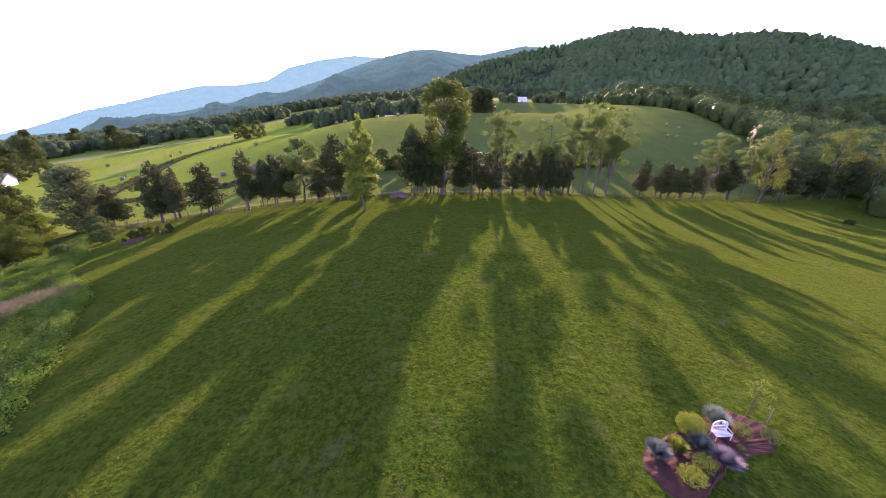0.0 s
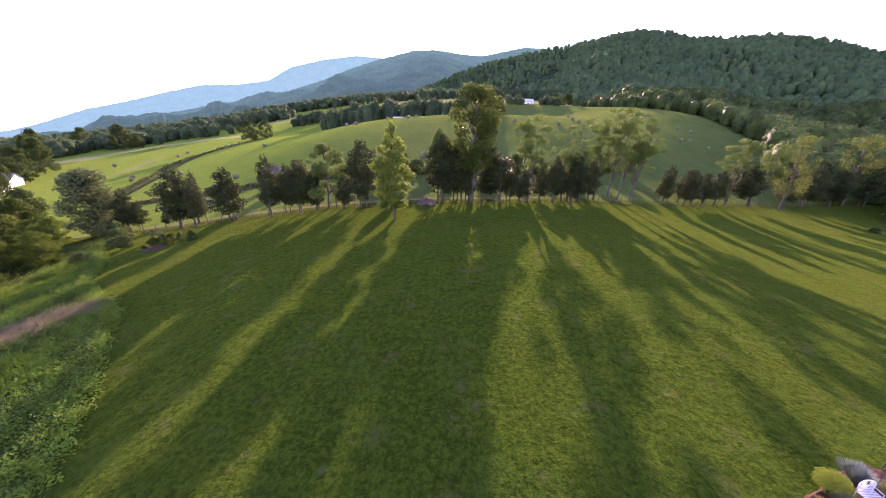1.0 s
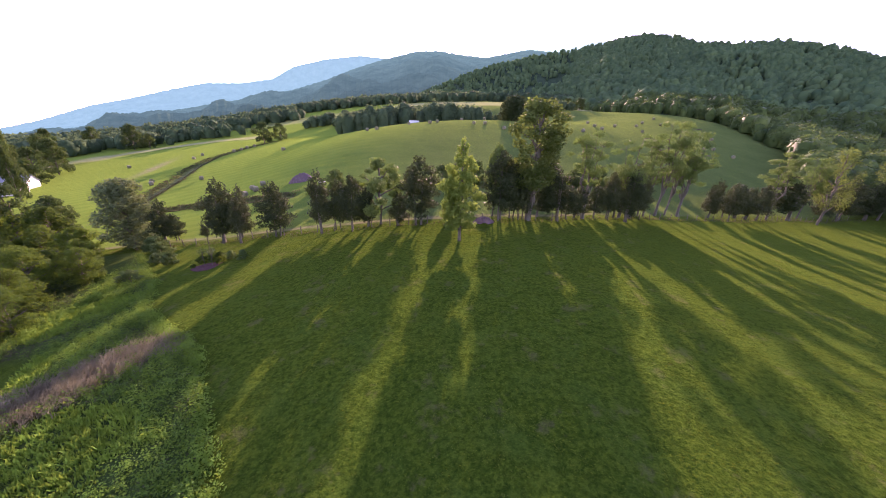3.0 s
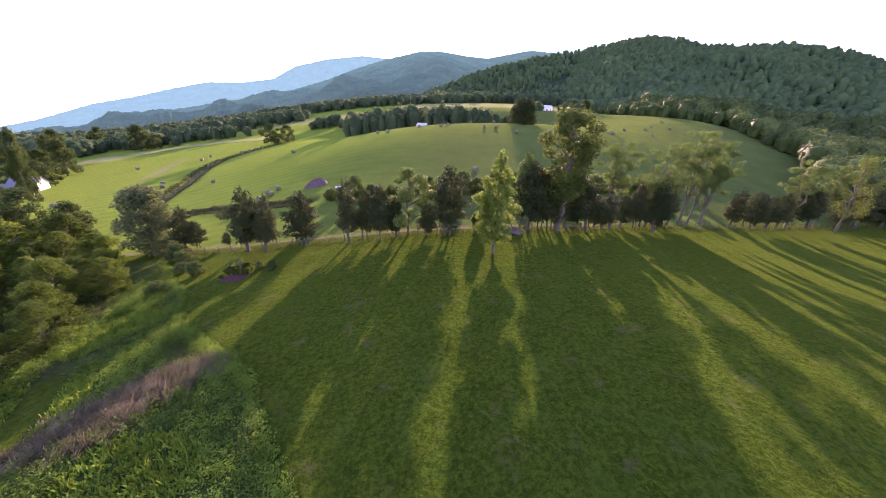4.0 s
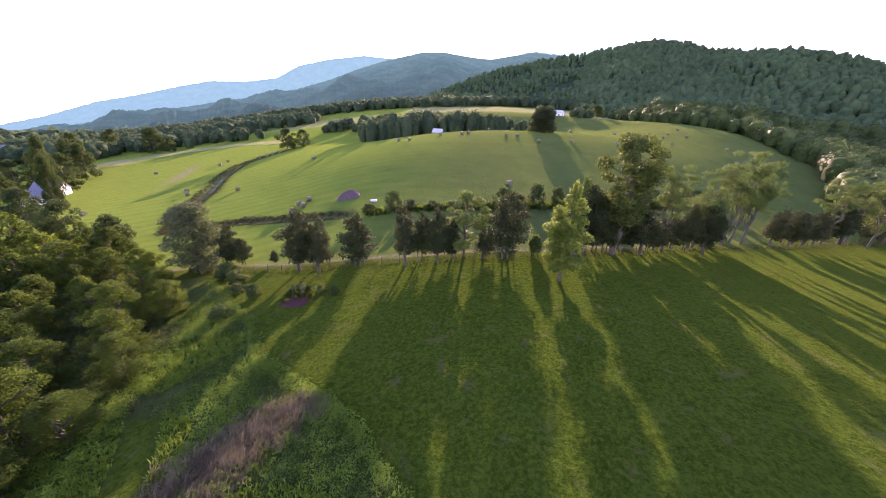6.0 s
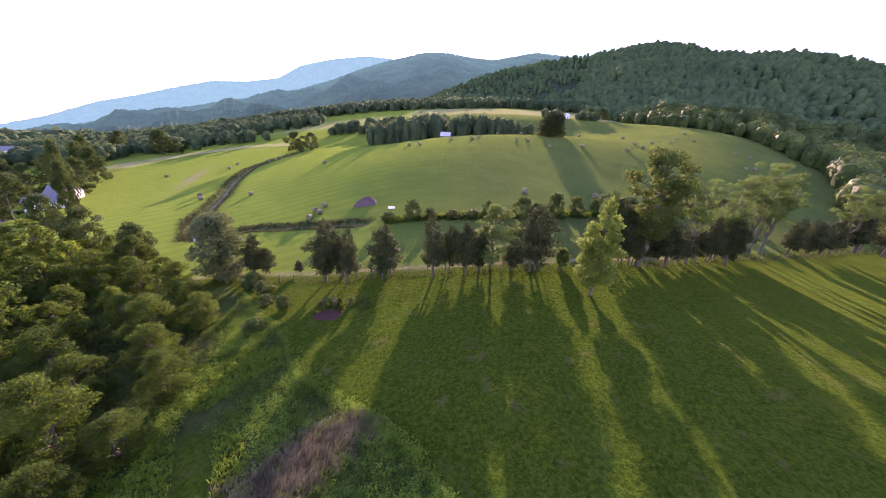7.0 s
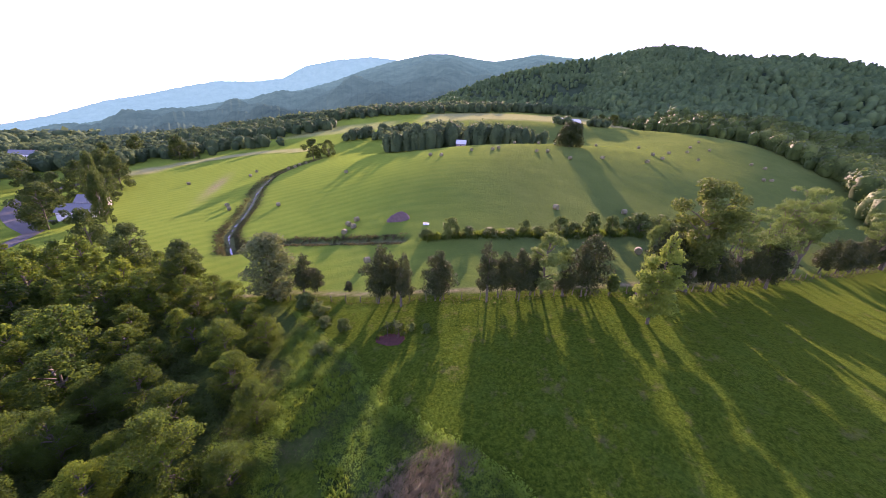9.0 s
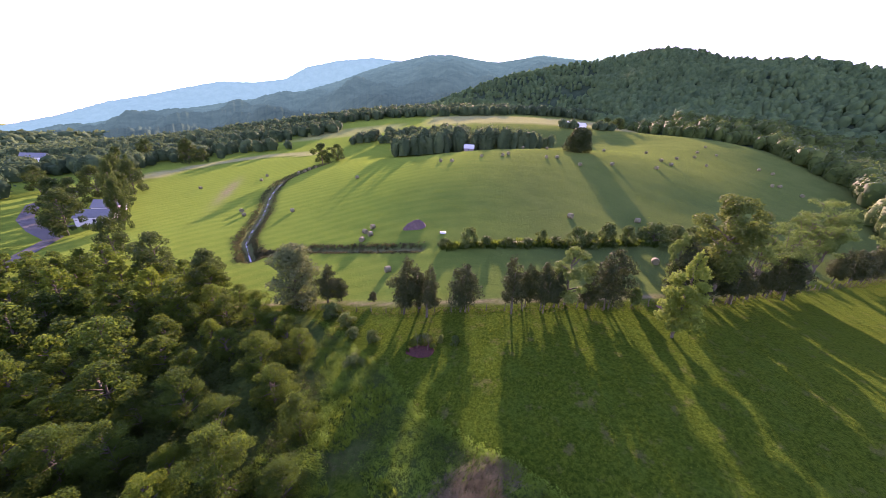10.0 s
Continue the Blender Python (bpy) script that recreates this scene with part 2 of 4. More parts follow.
MOUNDS_LARGE = [
    (-600, 0, 280, -19.42),
    (-600, 350, 280, -27.02),
    (-600, 700, 280, -5.49),
    (-100, 0, 280, -21.04),
    (-100, 350, 280, 12.45),
    (-100, 700, 280, 43.14),
    (400, 0, 280, -18.70),
    (400, 350, 280, 13.07),
    (400, 700, 280, 29.78),
]

CREEK = [(-108, 93), (-111, 97), (-118, 106), (-121.5, 115.5), (-127, 133), (-139, 161), (-145, 184), (-141, 205), (-134, 222)]
CROSS_DITCH = [(-108, 94), (-104.5, 95.5), (-91, 96.5), (-73.5, 92), (-56, 87)]
TAN_BANK = [(-254, 200), (-246, 232), (-230, 254), (-212, 266), (-188, 272), (-164, 264)]
FENCE = [(-80, 65.5), (-58, 60.2), (-36, 57.2), (-15, 57.4), (4, 60.6), (28, 72.2), (67, 89.5), (97, 104.5), (128, 116.5), (165, 124)]
WEED_EDGE = [(-20.5, 4), (-24.5, 12), (-28.8, 18), (-32.6, 22.6), (-36.4, 27.2), (-40, 30.2), (-45.2, 33), (-50.8, 37.2), (-56, 44.2), (-62, 49.5), (-74, 61)]


def ground_z(x, y):
    """Height of the land; x and y may be arrays."""
    x, y = np.asarray(x, float), np.asarray(y, float)
    z = np.full(np.broadcast(x, y).shape, LEVEL)
    for cx, cy, s, h in MOUNDS_SMALL + MOUNDS_MIDDLE + MOUNDS_LARGE:
        z = z + h * np.exp(-((x - cx) ** 2 + (y - cy) ** 2) / (2 * s * s))
    z = z - 6 * np.exp(-(((y - 282) / 28) ** 2) - ((x - 10) / 130) ** 2)
    z = z - 7.5 * np.exp(-(((y - 247) / 36) ** 2) - ((x + 15) / 95) ** 4)
    return z - 46 / (1 + np.exp((x + 700) / 110)) - 95 / (1 + np.exp(np.minimum((x + 1500) / 200, 60)))


def off_line(x, y, line):
    """Distance from a polyline, and the side of it (positive to its left)."""
    best = np.full(np.broadcast(x, y).shape, 1e9)
    side = np.zeros_like(best)
    for (ax, ay), (bx, by) in zip(line, line[1:]):
        ux, uy = bx - ax, by - ay
        k = np.clip(((x - ax) * ux + (y - ay) * uy) / (ux * ux + uy * uy), 0, 1)
        d = np.hypot(x - ax - k * ux, y - ay - k * uy)
        s = np.sign(ux * (y - ay) - uy * (x - ax))
        side = np.where(d < best, s, side)
        best = np.minimum(best, d)
    return best, side


def gz(x, y):
    return float(ground_z(x, y))


def smooth(a, b, v):
    k = np.clip((v - a) / (b - a), 0, 1)
    return k * k * (3 - 2 * k)


def fence_y(x):
    return np.interp(x, [p[0] for p in FENCE], [p[1] for p in FENCE])


def waves(x, y, step, seed=0.0):
    """A cheap smooth unevenness between -1 and 1."""
    a, b = x / step + seed, y / step - seed * 1.7
    return (np.sin(a * 1.3 + np.sin(b * 0.9)) + np.sin(b * 1.7 + np.sin(a * 1.1 + 2)) + np.sin((a + b) * 0.8 + 4)) / 3


def spread(near, step, limit, growth=1.09):
    out = [near]
    while abs(out[-1]) < limit:
        out.append(out[-1] + step)
        step *= growth
    return out[1:]


def in_lane(x, y):
    """The mown lane between the woods and the weeds."""
    return smooth(2.3, 1.7, np.abs(x + 56.9 - (28.6 - y) * 0.65)) * smooth(31.5, 29.5, y)


def surface_z(x, y):
    """Height of the ground sheet with its unevenness, creek bed and ditch."""
    near = np.exp(-((x + 20) ** 2 + (y - 50) ** 2) / (2 * 160**2))
    z = ground_z(x, y) + 0.06 * near * waves(x, y, 2.7)
    dc, _ = off_line(x, y, CREEK)
    dx, _ = off_line(x, y, CROSS_DITCH)
    return z - 1.5 * np.exp(-((dc / 2.2) ** 2)) - 1.0 * np.exp(-((dx / 1.5) ** 2))


def build_ground():
    xs = np.array(sorted([*(-v for v in spread(165, 2.2, 4700, 1.1)), *np.arange(-165, -82, 1.8), *np.arange(-82, 60, 0.9), *np.arange(60, 125, 1.8), *spread(125, 2.2, 4700, 1.1)]))
    ys = np.array(sorted([*(-v for v in spread(2, 1.5, 4700, 1.16)), *np.arange(-2, 110, 0.9), *np.arange(110, 216, 1.8), *spread(216, 2.2, 4700, 1.09)]))
    X, Y = np.meshgrid(xs, ys)
    Z = surface_z(X, Y)
    dc, _ = off_line(X, Y, CREEK)
    dx, _ = off_line(X, Y, CROSS_DITCH)
    wob = 0.7 * waves(X, Y, 4.0, 1.0)
    de, side = off_line(X, Y, WEED_EDGE)
    weeds = np.where(side > 0, smooth(-0.6, 0.8, de + 0.5 * wob), 0) * (Y < fence_y(X) - 2) * (1 - in_lane(X, Y))
    fy = fence_y(X)
    hay = smooth(1.5, 4.0, Y - fy + 0.4 * wob)
    dt, st = off_line(X, Y, TAN_BANK)
    bank = np.exp(-(((dt * st + 9.0) / 2.2) ** 2)) * smooth(-130, -160, X)
    rank = np.maximum.reduce([weeds, 0.9 * smooth(420, 620, np.hypot(X + 48, Y - 7)) * (1 - smooth(345, 365, Y) * smooth(470, 440, Y) * smooth(-95, -70, X) * smooth(170, 130, X)), np.exp(-(((dc + wob) / 4.2) ** 4)), np.exp(-(((dx + wob) / 2.4) ** 4)), 0.8 * bank])
    soil = np.maximum.reduce([0.8 * np.exp(-(((Y - fy - 3.0 - 0.3 * wob) / 0.6) ** 2)) * smooth(26, 4, X),
                              0.6 * np.exp(-((dc / 1.3) ** 2)), 0.5 * np.exp(-((dx / 0.9) ** 2)),
                              1.0 * np.exp(-(((X + 170 + 0.42 * (Y - 175)) / 3.0) ** 2) - ((Y - 172) / 22) ** 2)])
    soil = np.clip(soil * (1 + 0.4 * waves(X, Y, 1.3, 5)), 0, 1)
    tan = 0.8 * smooth(9.0, 6.0, dt + wob)
    tan = np.maximum(tan, 0.75 * smooth(345, 365, Y + 6 * wob) * smooth(470, 440, Y) * smooth(-95, -70, X) * smooth(170, 130, X))
    tan = np.maximum(tan, 0.6 * smooth(330, 345, Y) * smooth(400, 380, Y) * smooth(-230, -200, X) * smooth(-95, -120, X))
    hay = np.clip(hay, 0, 1)
    verts = np.stack([X, Y, Z], -1).reshape(-1, 3)
    r, c = X.shape
    i = (np.arange(r - 1)[:, None] * c + np.arange(c - 1)).ravel()
    faces = np.stack([i, i + 1, i + c + 1, i + c], 1)
    me = bpy.data.meshes.new("ground")
    me.from_pydata(verts.tolist(), [], faces.tolist())
    me.polygons.foreach_set("use_smooth", np.ones(len(faces), bool))
    col = me.color_attributes.new("zone", "FLOAT_COLOR", "POINT")
    col.data.foreach_set("color", np.stack([hay, rank, soil, tan], -1).reshape(-1).astype(np.float32))
    me.materials.append(GROUND)
    tagged(new("ground", me), "rolling green farmland with mown lawn, hay meadows and weeds", "ground", kind="structure")


build_ground()


def ridge(name, mat, label, crest_r, foot_r, profile, rough, step=0.25, rows=14, trees=0.0):
    """A mountain side round the valley: crest heights by bearing, falling to its foot, with spurs."""
    az = np.arange(profile[0][0], profile[-1][0] + 1e-6, step)
    el = np.interp(az, [p[0] for p in profile], [p[1] for p in profile])
    k = np.exp(-np.linspace(-2, 2, 7) ** 2)
    el = np.convolve(np.pad(el, 3, "edge"), k / k.sum(), "valid")
    s = np.r_[np.linspace(0, 1, rows), 1.12, 1.3]
    A, S = np.meshgrid(np.radians(az), s)
    foot = foot_r(np.degrees(A)) if callable(foot_r) else foot_r
    R = foot + (crest_r - foot) * S
    top = 26.5 + crest_r * np.tan(np.radians(el))[None, :] - trees
    rise = np.where(S <= 1, S**1.15, 1 - 1.6 * (S - 1))
    low = ground_z(-48 + foot * np.sin(A), 7 + foot * np.cos(A)) - 4
    Z = low + (top - low) * rise
    Z = Z + rough * np.sin(np.pi * np.clip(S, 0, 1)) * (waves(A * crest_r, R, crest_r * 0.05, 2.0) + 0.5 * waves(A * crest_r, R, crest_r * 0.02, 7.0))
    Z = Z + rough * 0.07 * waves(A * crest_r, R, crest_r * 0.003, 4.0) + rough * 0.05 * waves(A * crest_r, R, crest_r * 0.0011, 9.0)
    X, Y = -48 + R * np.sin(A), 7 + R * np.cos(A)
    r, c = X.shape
    i = (np.arange(r - 1)[:, None] * c + np.arange(c - 1)).ravel()
    me = bpy.data.meshes.new(name)
    me.from_pydata(np.stack([X, Y, Z], -1).reshape(-1, 3).tolist(), [], np.stack([i, i + 1, i + c + 1, i + c], 1).tolist())
    me.polygons.foreach_set("use_smooth", np.ones(len(me.polygons), bool))
    me.materials.append(mat)
    tagged(new(name, me), label, "mountain", kind="structure")
    return X, Y, Z


HILL_FOOT = lambda a: np.interp(a, [-14, 10, 20, 26, 33, 40, 45, 50, 53, 60, 90], [720, 640, 530, 430, 365, 362, 328, 292, 240, 215, 200])
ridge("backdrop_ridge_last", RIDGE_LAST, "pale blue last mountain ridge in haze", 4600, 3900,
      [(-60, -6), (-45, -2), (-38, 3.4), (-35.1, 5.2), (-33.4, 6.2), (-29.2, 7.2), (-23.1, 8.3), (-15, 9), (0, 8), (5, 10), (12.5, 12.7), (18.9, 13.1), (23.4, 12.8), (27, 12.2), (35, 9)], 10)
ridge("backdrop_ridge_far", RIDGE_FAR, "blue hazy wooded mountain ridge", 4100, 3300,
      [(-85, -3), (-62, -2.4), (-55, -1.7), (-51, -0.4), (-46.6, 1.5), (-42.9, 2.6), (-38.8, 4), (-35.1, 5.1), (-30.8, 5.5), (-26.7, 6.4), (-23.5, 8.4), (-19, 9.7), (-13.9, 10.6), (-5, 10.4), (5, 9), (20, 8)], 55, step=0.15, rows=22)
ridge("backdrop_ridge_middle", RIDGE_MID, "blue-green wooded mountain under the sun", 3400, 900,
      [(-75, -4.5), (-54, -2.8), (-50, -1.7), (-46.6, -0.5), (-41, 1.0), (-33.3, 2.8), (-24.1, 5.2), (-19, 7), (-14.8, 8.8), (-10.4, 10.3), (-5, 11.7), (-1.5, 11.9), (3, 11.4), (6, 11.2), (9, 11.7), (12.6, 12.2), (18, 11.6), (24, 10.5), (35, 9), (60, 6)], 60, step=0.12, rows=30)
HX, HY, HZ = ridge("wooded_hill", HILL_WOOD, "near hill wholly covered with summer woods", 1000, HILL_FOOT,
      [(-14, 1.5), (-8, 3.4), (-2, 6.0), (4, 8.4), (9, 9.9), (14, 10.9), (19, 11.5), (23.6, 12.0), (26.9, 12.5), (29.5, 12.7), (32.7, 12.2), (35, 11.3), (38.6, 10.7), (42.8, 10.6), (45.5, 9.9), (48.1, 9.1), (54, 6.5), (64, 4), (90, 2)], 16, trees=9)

# ---- makers ----
def thing(name, x, y, label, category, group="", z=None, turn=0.0):
    ob = new(name)
    ob.location, ob.rotation_euler = (x, y, gz(x, y) if z is None else z), (0, 0, turn)
    return tagged(ob, label, category, group)


def from_arrays(name, verts, faces, mat, smooth_faces=False):
    me = bpy.data.meshes.new(name)
    me.from_pydata(verts.tolist() if hasattr(verts, "tolist") else verts, [], faces.tolist() if hasattr(faces, "tolist") else faces)
    if smooth_faces:
        me.polygons.foreach_set("use_smooth", np.ones(len(me.polygons), bool))
    me.materials.append(mat)
    return me


def mesh_part(name, me, parent, label=""):
    ob = new(name, me)
    ob.parent = parent
    return tagged(ob, label)


def part(name, bm, mat, parent, label=""):
    me = bpy.data.meshes.new(name)
    bm.to_mesh(me)
    bm.free()
    me.materials.append(mat)
    return mesh_part(name, me, parent, label)


def box(bm, x, y, z, sx, sy, sz, bevel=0.0):
    made = bmesh.ops.create_cube(bm, size=1, matrix=Matrix.LocRotScale((x, y, z), None, (sx, sy, sz)))
    if bevel:
        edges = list({e for v in made["verts"] for e in v.link_edges})
        bmesh.ops.bevel(bm, geom=edges, offset=bevel, segments=1, affect="EDGES")
    return made


def tubes(paths, sides=6):
    """Tapered round limbs: each path is a list of (x, y, z, radius)."""
    verts, faces = [], []
    for path in paths:
        start = len(verts)
        for n, (x, y, z, r) in enumerate(path):
            a, b = Vector(path[max(n - 1, 0)][:3]), Vector(path[min(n + 1, len(path) - 1)][:3])
            way = (b - a).normalized()
            u = way.orthogonal().normalized()
            v = way.cross(u)
            for k in range(sides):
                c = 2 * math.pi * k / sides
                verts.append(tuple(Vector((x, y, z)) + r * (math.cos(c) * u + math.sin(c) * v)))
        for n in range(len(path) - 1):
            for k in range(sides):
                i, j = start + n * sides + k, start + n * sides + (k + 1) % sides
                faces.append((i, j, j + sides, i + sides))
    return verts, faces


def foliage(rng, lobes, count, size, shell=0.72, up=0.15, slim=0.55):
    """Leaf clumps scattered through ellipsoid lobes (x, y, z, rx, ry, rz), denser towards their skins."""
    lobes = np.array(lobes, float)
    weight = (lobes[:, 3] * lobes[:, 4] + lobes[:, 3] * lobes[:, 5]) ** 1.0
    pick = rng.choice(len(lobes), count, p=weight / weight.sum())
    d = rng.normal(size=(count, 3))
    d /= np.linalg.norm(d, axis=1)[:, None]
    r = shell + (1.06 - shell) * rng.random(count) ** 0.7
    inner = rng.random(count) < 0.2
    r[inner] = 0.25 + 0.5 * rng.random(inner.sum())
    at = lobes[pick, :3] + d * lobes[pick, 3:] * r[:, None]
    out = d + rng.normal(scale=0.75, size=(count, 3)) + (0, 0, up)
    out /= np.linalg.norm(out, axis=1)[:, None]
    side = np.cross(out, rng.normal(size=(count, 3)))
    side /= np.linalg.norm(side, axis=1)[:, None]
    ahead = np.cross(side, out)
    s = size * (0.6 + 0.8 * rng.random(count))[:, None]
    bend = out * s * 0.18
    quad = np.stack([at - ahead * s * 0.5, at + side * s * slim * 0.5 - bend, at + ahead * s * 0.6, at - side * s * slim * 0.5 - bend], 1)
    return quad.reshape(-1, 3), np.arange(count * 4).reshape(-1, 4)


def limb(rng, a, b, r0, r1, steps=4, wander=0.06):
    a, b = np.array(a, float), np.array(b, float)
    n = np.linalg.norm(b - a)
    path = []
    for k in range(steps + 1):
        s = k / steps
        p = a + (b - a) * s + rng.normal(scale=wander * n, size=3) * math.sin(math.pi * s) * 0.6
        p[2] += 0.10 * n * math.sin(math.pi * s) * (0.5 if abs(b[2] - a[2]) < n * 0.8 else 0)
        path.append((*p, r0 + (r1 - r0) * s))
    return path


def tree(name, seed, kind, height, width, label, category="tree", group="", leaves=0):
    """One tree with a tapered trunk, limbs and a crown of leaf clumps, at the origin."""
    rng = np.random.default_rng(seed)
    root = tagged(new(name), label, category, group)
    paths, lobes, h, w = [], [], height, width / 2
    lean = rng.normal(scale=0.03, size=2) * h
    if kind == "cedar":
        stems = rng.integers(2, 5)
        for k in range(stems):
            off = rng.normal(scale=0.35 if stems > 1 else 0.05, size=2)
            paths.append(limb(rng, (*off, -0.3), (*(off * 1.6 + lean * 0.5), h * rng.uniform(0.55, 0.8)), 0.17, 0.04, 4, 0.02))
        base = h * rng.uniform(0.12, 0.19)
        for k in range(44):
            s = k / 43
            z = base + (h - base) * (0.05 + 0.93 * s)
            full = 1.12 * w * (1.0 - 0.74 * s**3.0) * (0.7 + 0.3 * min(1, s * 6)) * rng.uniform(0.62, 1.14)
            a, q = k * 2.4 + rng.uniform(-0.9, 0.9), rng.uniform(0.35, 0.7)
            rr = max(0.4, full * rng.uniform(0.36, 0.58))
            lobes.append((lean[0] * s + math.cos(a) * full * q, lean[1] * s + math.sin(a) * full * q, z, rr, rr, max(0.5, h * rng.uniform(0.045, 0.09))))
            if k % 3 == 0:
                paths.append(limb(rng, (0, 0, z - 0.3), (math.cos(a) * full * 0.8, math.sin(a) * full * 0.8, z + 0.15), 0.05, 0.015, 2))
        count, size, mat, shell, up, slim = int(4600 * (h / 10) * (w / 2.7)), 0.34, CEDAR, 0.4, 0.4, 0.55
    elif kind == "poplar":
        paths.append(limb(rng, (0, 0, -0.3), (*lean, h * 0.93), 0.22, 0.03, 7, 0.015))
        for k in range(40):
            s = k / 39
            z = h * (0.15 + 0.83 * s)
            full = w * (0.62 + 0.42 * math.sin(math.pi * min(1, 0.2 + s * 0.7)) - 0.62 * max(0, s - 0.5) / 0.5)
            a, q = k * 2.4 + rng.uniform(-0.5, 0.5), rng.uniform(0.35, 0.8)
            lobes.append((lean[0] * s + math.cos(a) * full * q, lean[1] * s + math.sin(a) * full * q, z, full * 0.42, full * 0.42, h * 0.05))
            paths.append(limb(rng, (lean[0] * s, lean[1] * s, z - 0.7), (math.cos(a) * full * 0.8, math.sin(a) * full * 0.8, z + 0.3), 0.05, 0.012, 2))
        count, size, mat, shell, up, slim = 8500, 0.30, LIGHT, 0.4, 0.1, 0.7
    elif kind == "open":
        fork = h * rng.uniform(0.2, 0.32)
        tilt = rng.uniform(-0.1, 0.1)
        paths.append(limb(rng, (0, 0, -0.3), (tilt * fork, 0, fork), 0.42, 0.3, 4, 0.02))
        for k in range(8):
            a = k * 0.8 + rng.uniform(-0.4, 0.4)
            top = rng.uniform(0.5, 0.96) * h if k else h * 0.95
            end = (tilt * top + math.cos(a) * w * (0.5 if k else 0.12), math.sin(a) * w * (0.5 if k else 0.12), top)
            start = (tilt * fork, 0, fork * rng.uniform(0.75, 1.0))
            path = limb(rng, start, end, 0.2, 0.04, 6, 0.06)
            paths.append(path)
            for j in range(6):
                x, y, z, _ = path[(6, 6, 5, 5, 4, 3)[j]]
                q = rng.normal(scale=0.24 * w, size=3)
                at = (x + q[0], y + q[1], min(z + 0.35 * q[2] + 0.3, h * 0.97))
                rr = rng.uniform(0.13, 0.25) * w
                lobes.append((*at, rr * 1.45, rr * 1.45, rr * 0.65))
                paths.append(limb(rng, (x, y, z), at, 0.05, 0.015, 2))
        count, size, mat, shell, up, slim = 7800, 0.30, PALE, 0.3, 0.5, 0.7
    elif kind == "great":
        paths.append(limb(rng, (0, 0, -0.4), (lean[0], lean[1], h * 0.62), 0.5, 0.2, 6, 0.02))
        for k in range(30):
            s = k / 29
            z = h * (0.30 + 0.66 * s)
            full = w * (0.34 + 0.58 * math.sin(math.pi * min(1, 0.06 + s * 0.74)) - 0.3 * max(0, s - 0.8) / 0.2)
            a, q = k * 2.4 + rng.uniform(-0.6, 0.6), rng.uniform(0.25, 0.8)
            rr = w * rng.uniform(0.20, 0.36)
            at = (math.cos(a) * full * q, math.sin(a) * full * q, min(z + rng.uniform(-0.03, 0.03) * h, h - rr * 0.7))
            lobes.append((*at, rr, rr, rr * 0.85))
            paths.append(limb(rng, (0, 0, max(h * 0.2, z - h * 0.14)), at, 0.14, 0.03, 4))
        count, size, mat, shell, up, slim = 9500, 0.40, BROAD, 0.55, 0.2, 0.7
    else:
        paths.append(limb(rng, (0, 0, -0.4), (lean[0], lean[1], h * 0.6), (0.028 if kind == "wood" else 0.018) * h, 0.009 * h, 4, 0.03))
        low = {"wood": 0.1, "field": 0.1, "silver": 0.06, "round": 0.1, "bush": 0.1}.get(kind, 0.28)
        lobed = 34 if kind == "wood" else 24
        for k in range(lobed):
            s = k / (lobed - 1)
            z = h * (low + (0.96 - low) * s)
            full = w * (0.7 + 0.35 * math.sin(math.pi * min(1, 0.15 + 0.75 * s)) - 1.55 * max(0, s - 0.58))
            a, q = k * 2.4 + rng.uniform(-0.6, 0.6), rng.uniform(0.2, 0.6) if kind in ("silver", "round") else rng.uniform(0.3, 0.85)
            rr = w * (rng.uniform(0.28, 0.42) if kind in ("silver", "round") else rng.uniform(0.15, 0.36))
            at = (math.cos(a) * full * q, math.sin(a) * full * q, min(z, h - rr * 0.7))
            lobes.append((*at, rr, rr, rr * 0.8))
            if k % 2:
                paths.append(limb(rng, (0, 0, max(h * 0.15, z - h * 0.16)), at, 0.012 * h, 0.003 * h, 3))
        count, size, up, slim, shell = {"wood": 3900, "field": 3900, "bush": 3900, "silver": 8500, "broad": 4600, "round": 6000}.get(kind, 6000), 0.046 * width if kind in ("wood", "bush", "field") else (0.8 if kind == "round" else 0.38), 0.25, 0.65, 0.62
        mat = {"silver": SILVER, "pale": PALE, "broad": BROAD, "round": OAK, "field": FIELD, "bush": HILLSIDE}.get(kind, WOODS)
    if leaves:
        size *= math.sqrt(count / leaves)
        count = leaves
    tv, tf = tubes(paths, 5 if kind == "wood" else 6)
    mesh_part("trunk", from_arrays("trunk", tv, tf, BARK, True), root)
    cv, cf = foliage(rng, lobes, count, size, shell, up, slim)
    mesh_part("crown", from_arrays("crown", cv, cf, mat), root)
    root["h"], root["w"] = height, width
    return root


def stand(protos, spots, rng, sink=0.05):
    """Sets trees on the ground: the prototypes themselves first, then copies, scaled to (x, y, height, width)."""
    for n, (x, y, h, w) in enumerate(spots):
        p = protos[n % len(protos)]
        m = pose(x, y, gz(x, y) - sink, 0, 0, rng.uniform(0, 360)) @ Matrix.Diagonal((w / p["w"], w / p["w"], h / p["h"], 1))
        if p.name in placed:
            copy_thing(p, m)
        else:
            placed.add(p.name)
            later.append((p, m))


def settle():
    for p, m in later:
        p.matrix_basis = m
    later.clear()


later, placed = [], set()
dice = np.random.default_rng(5)

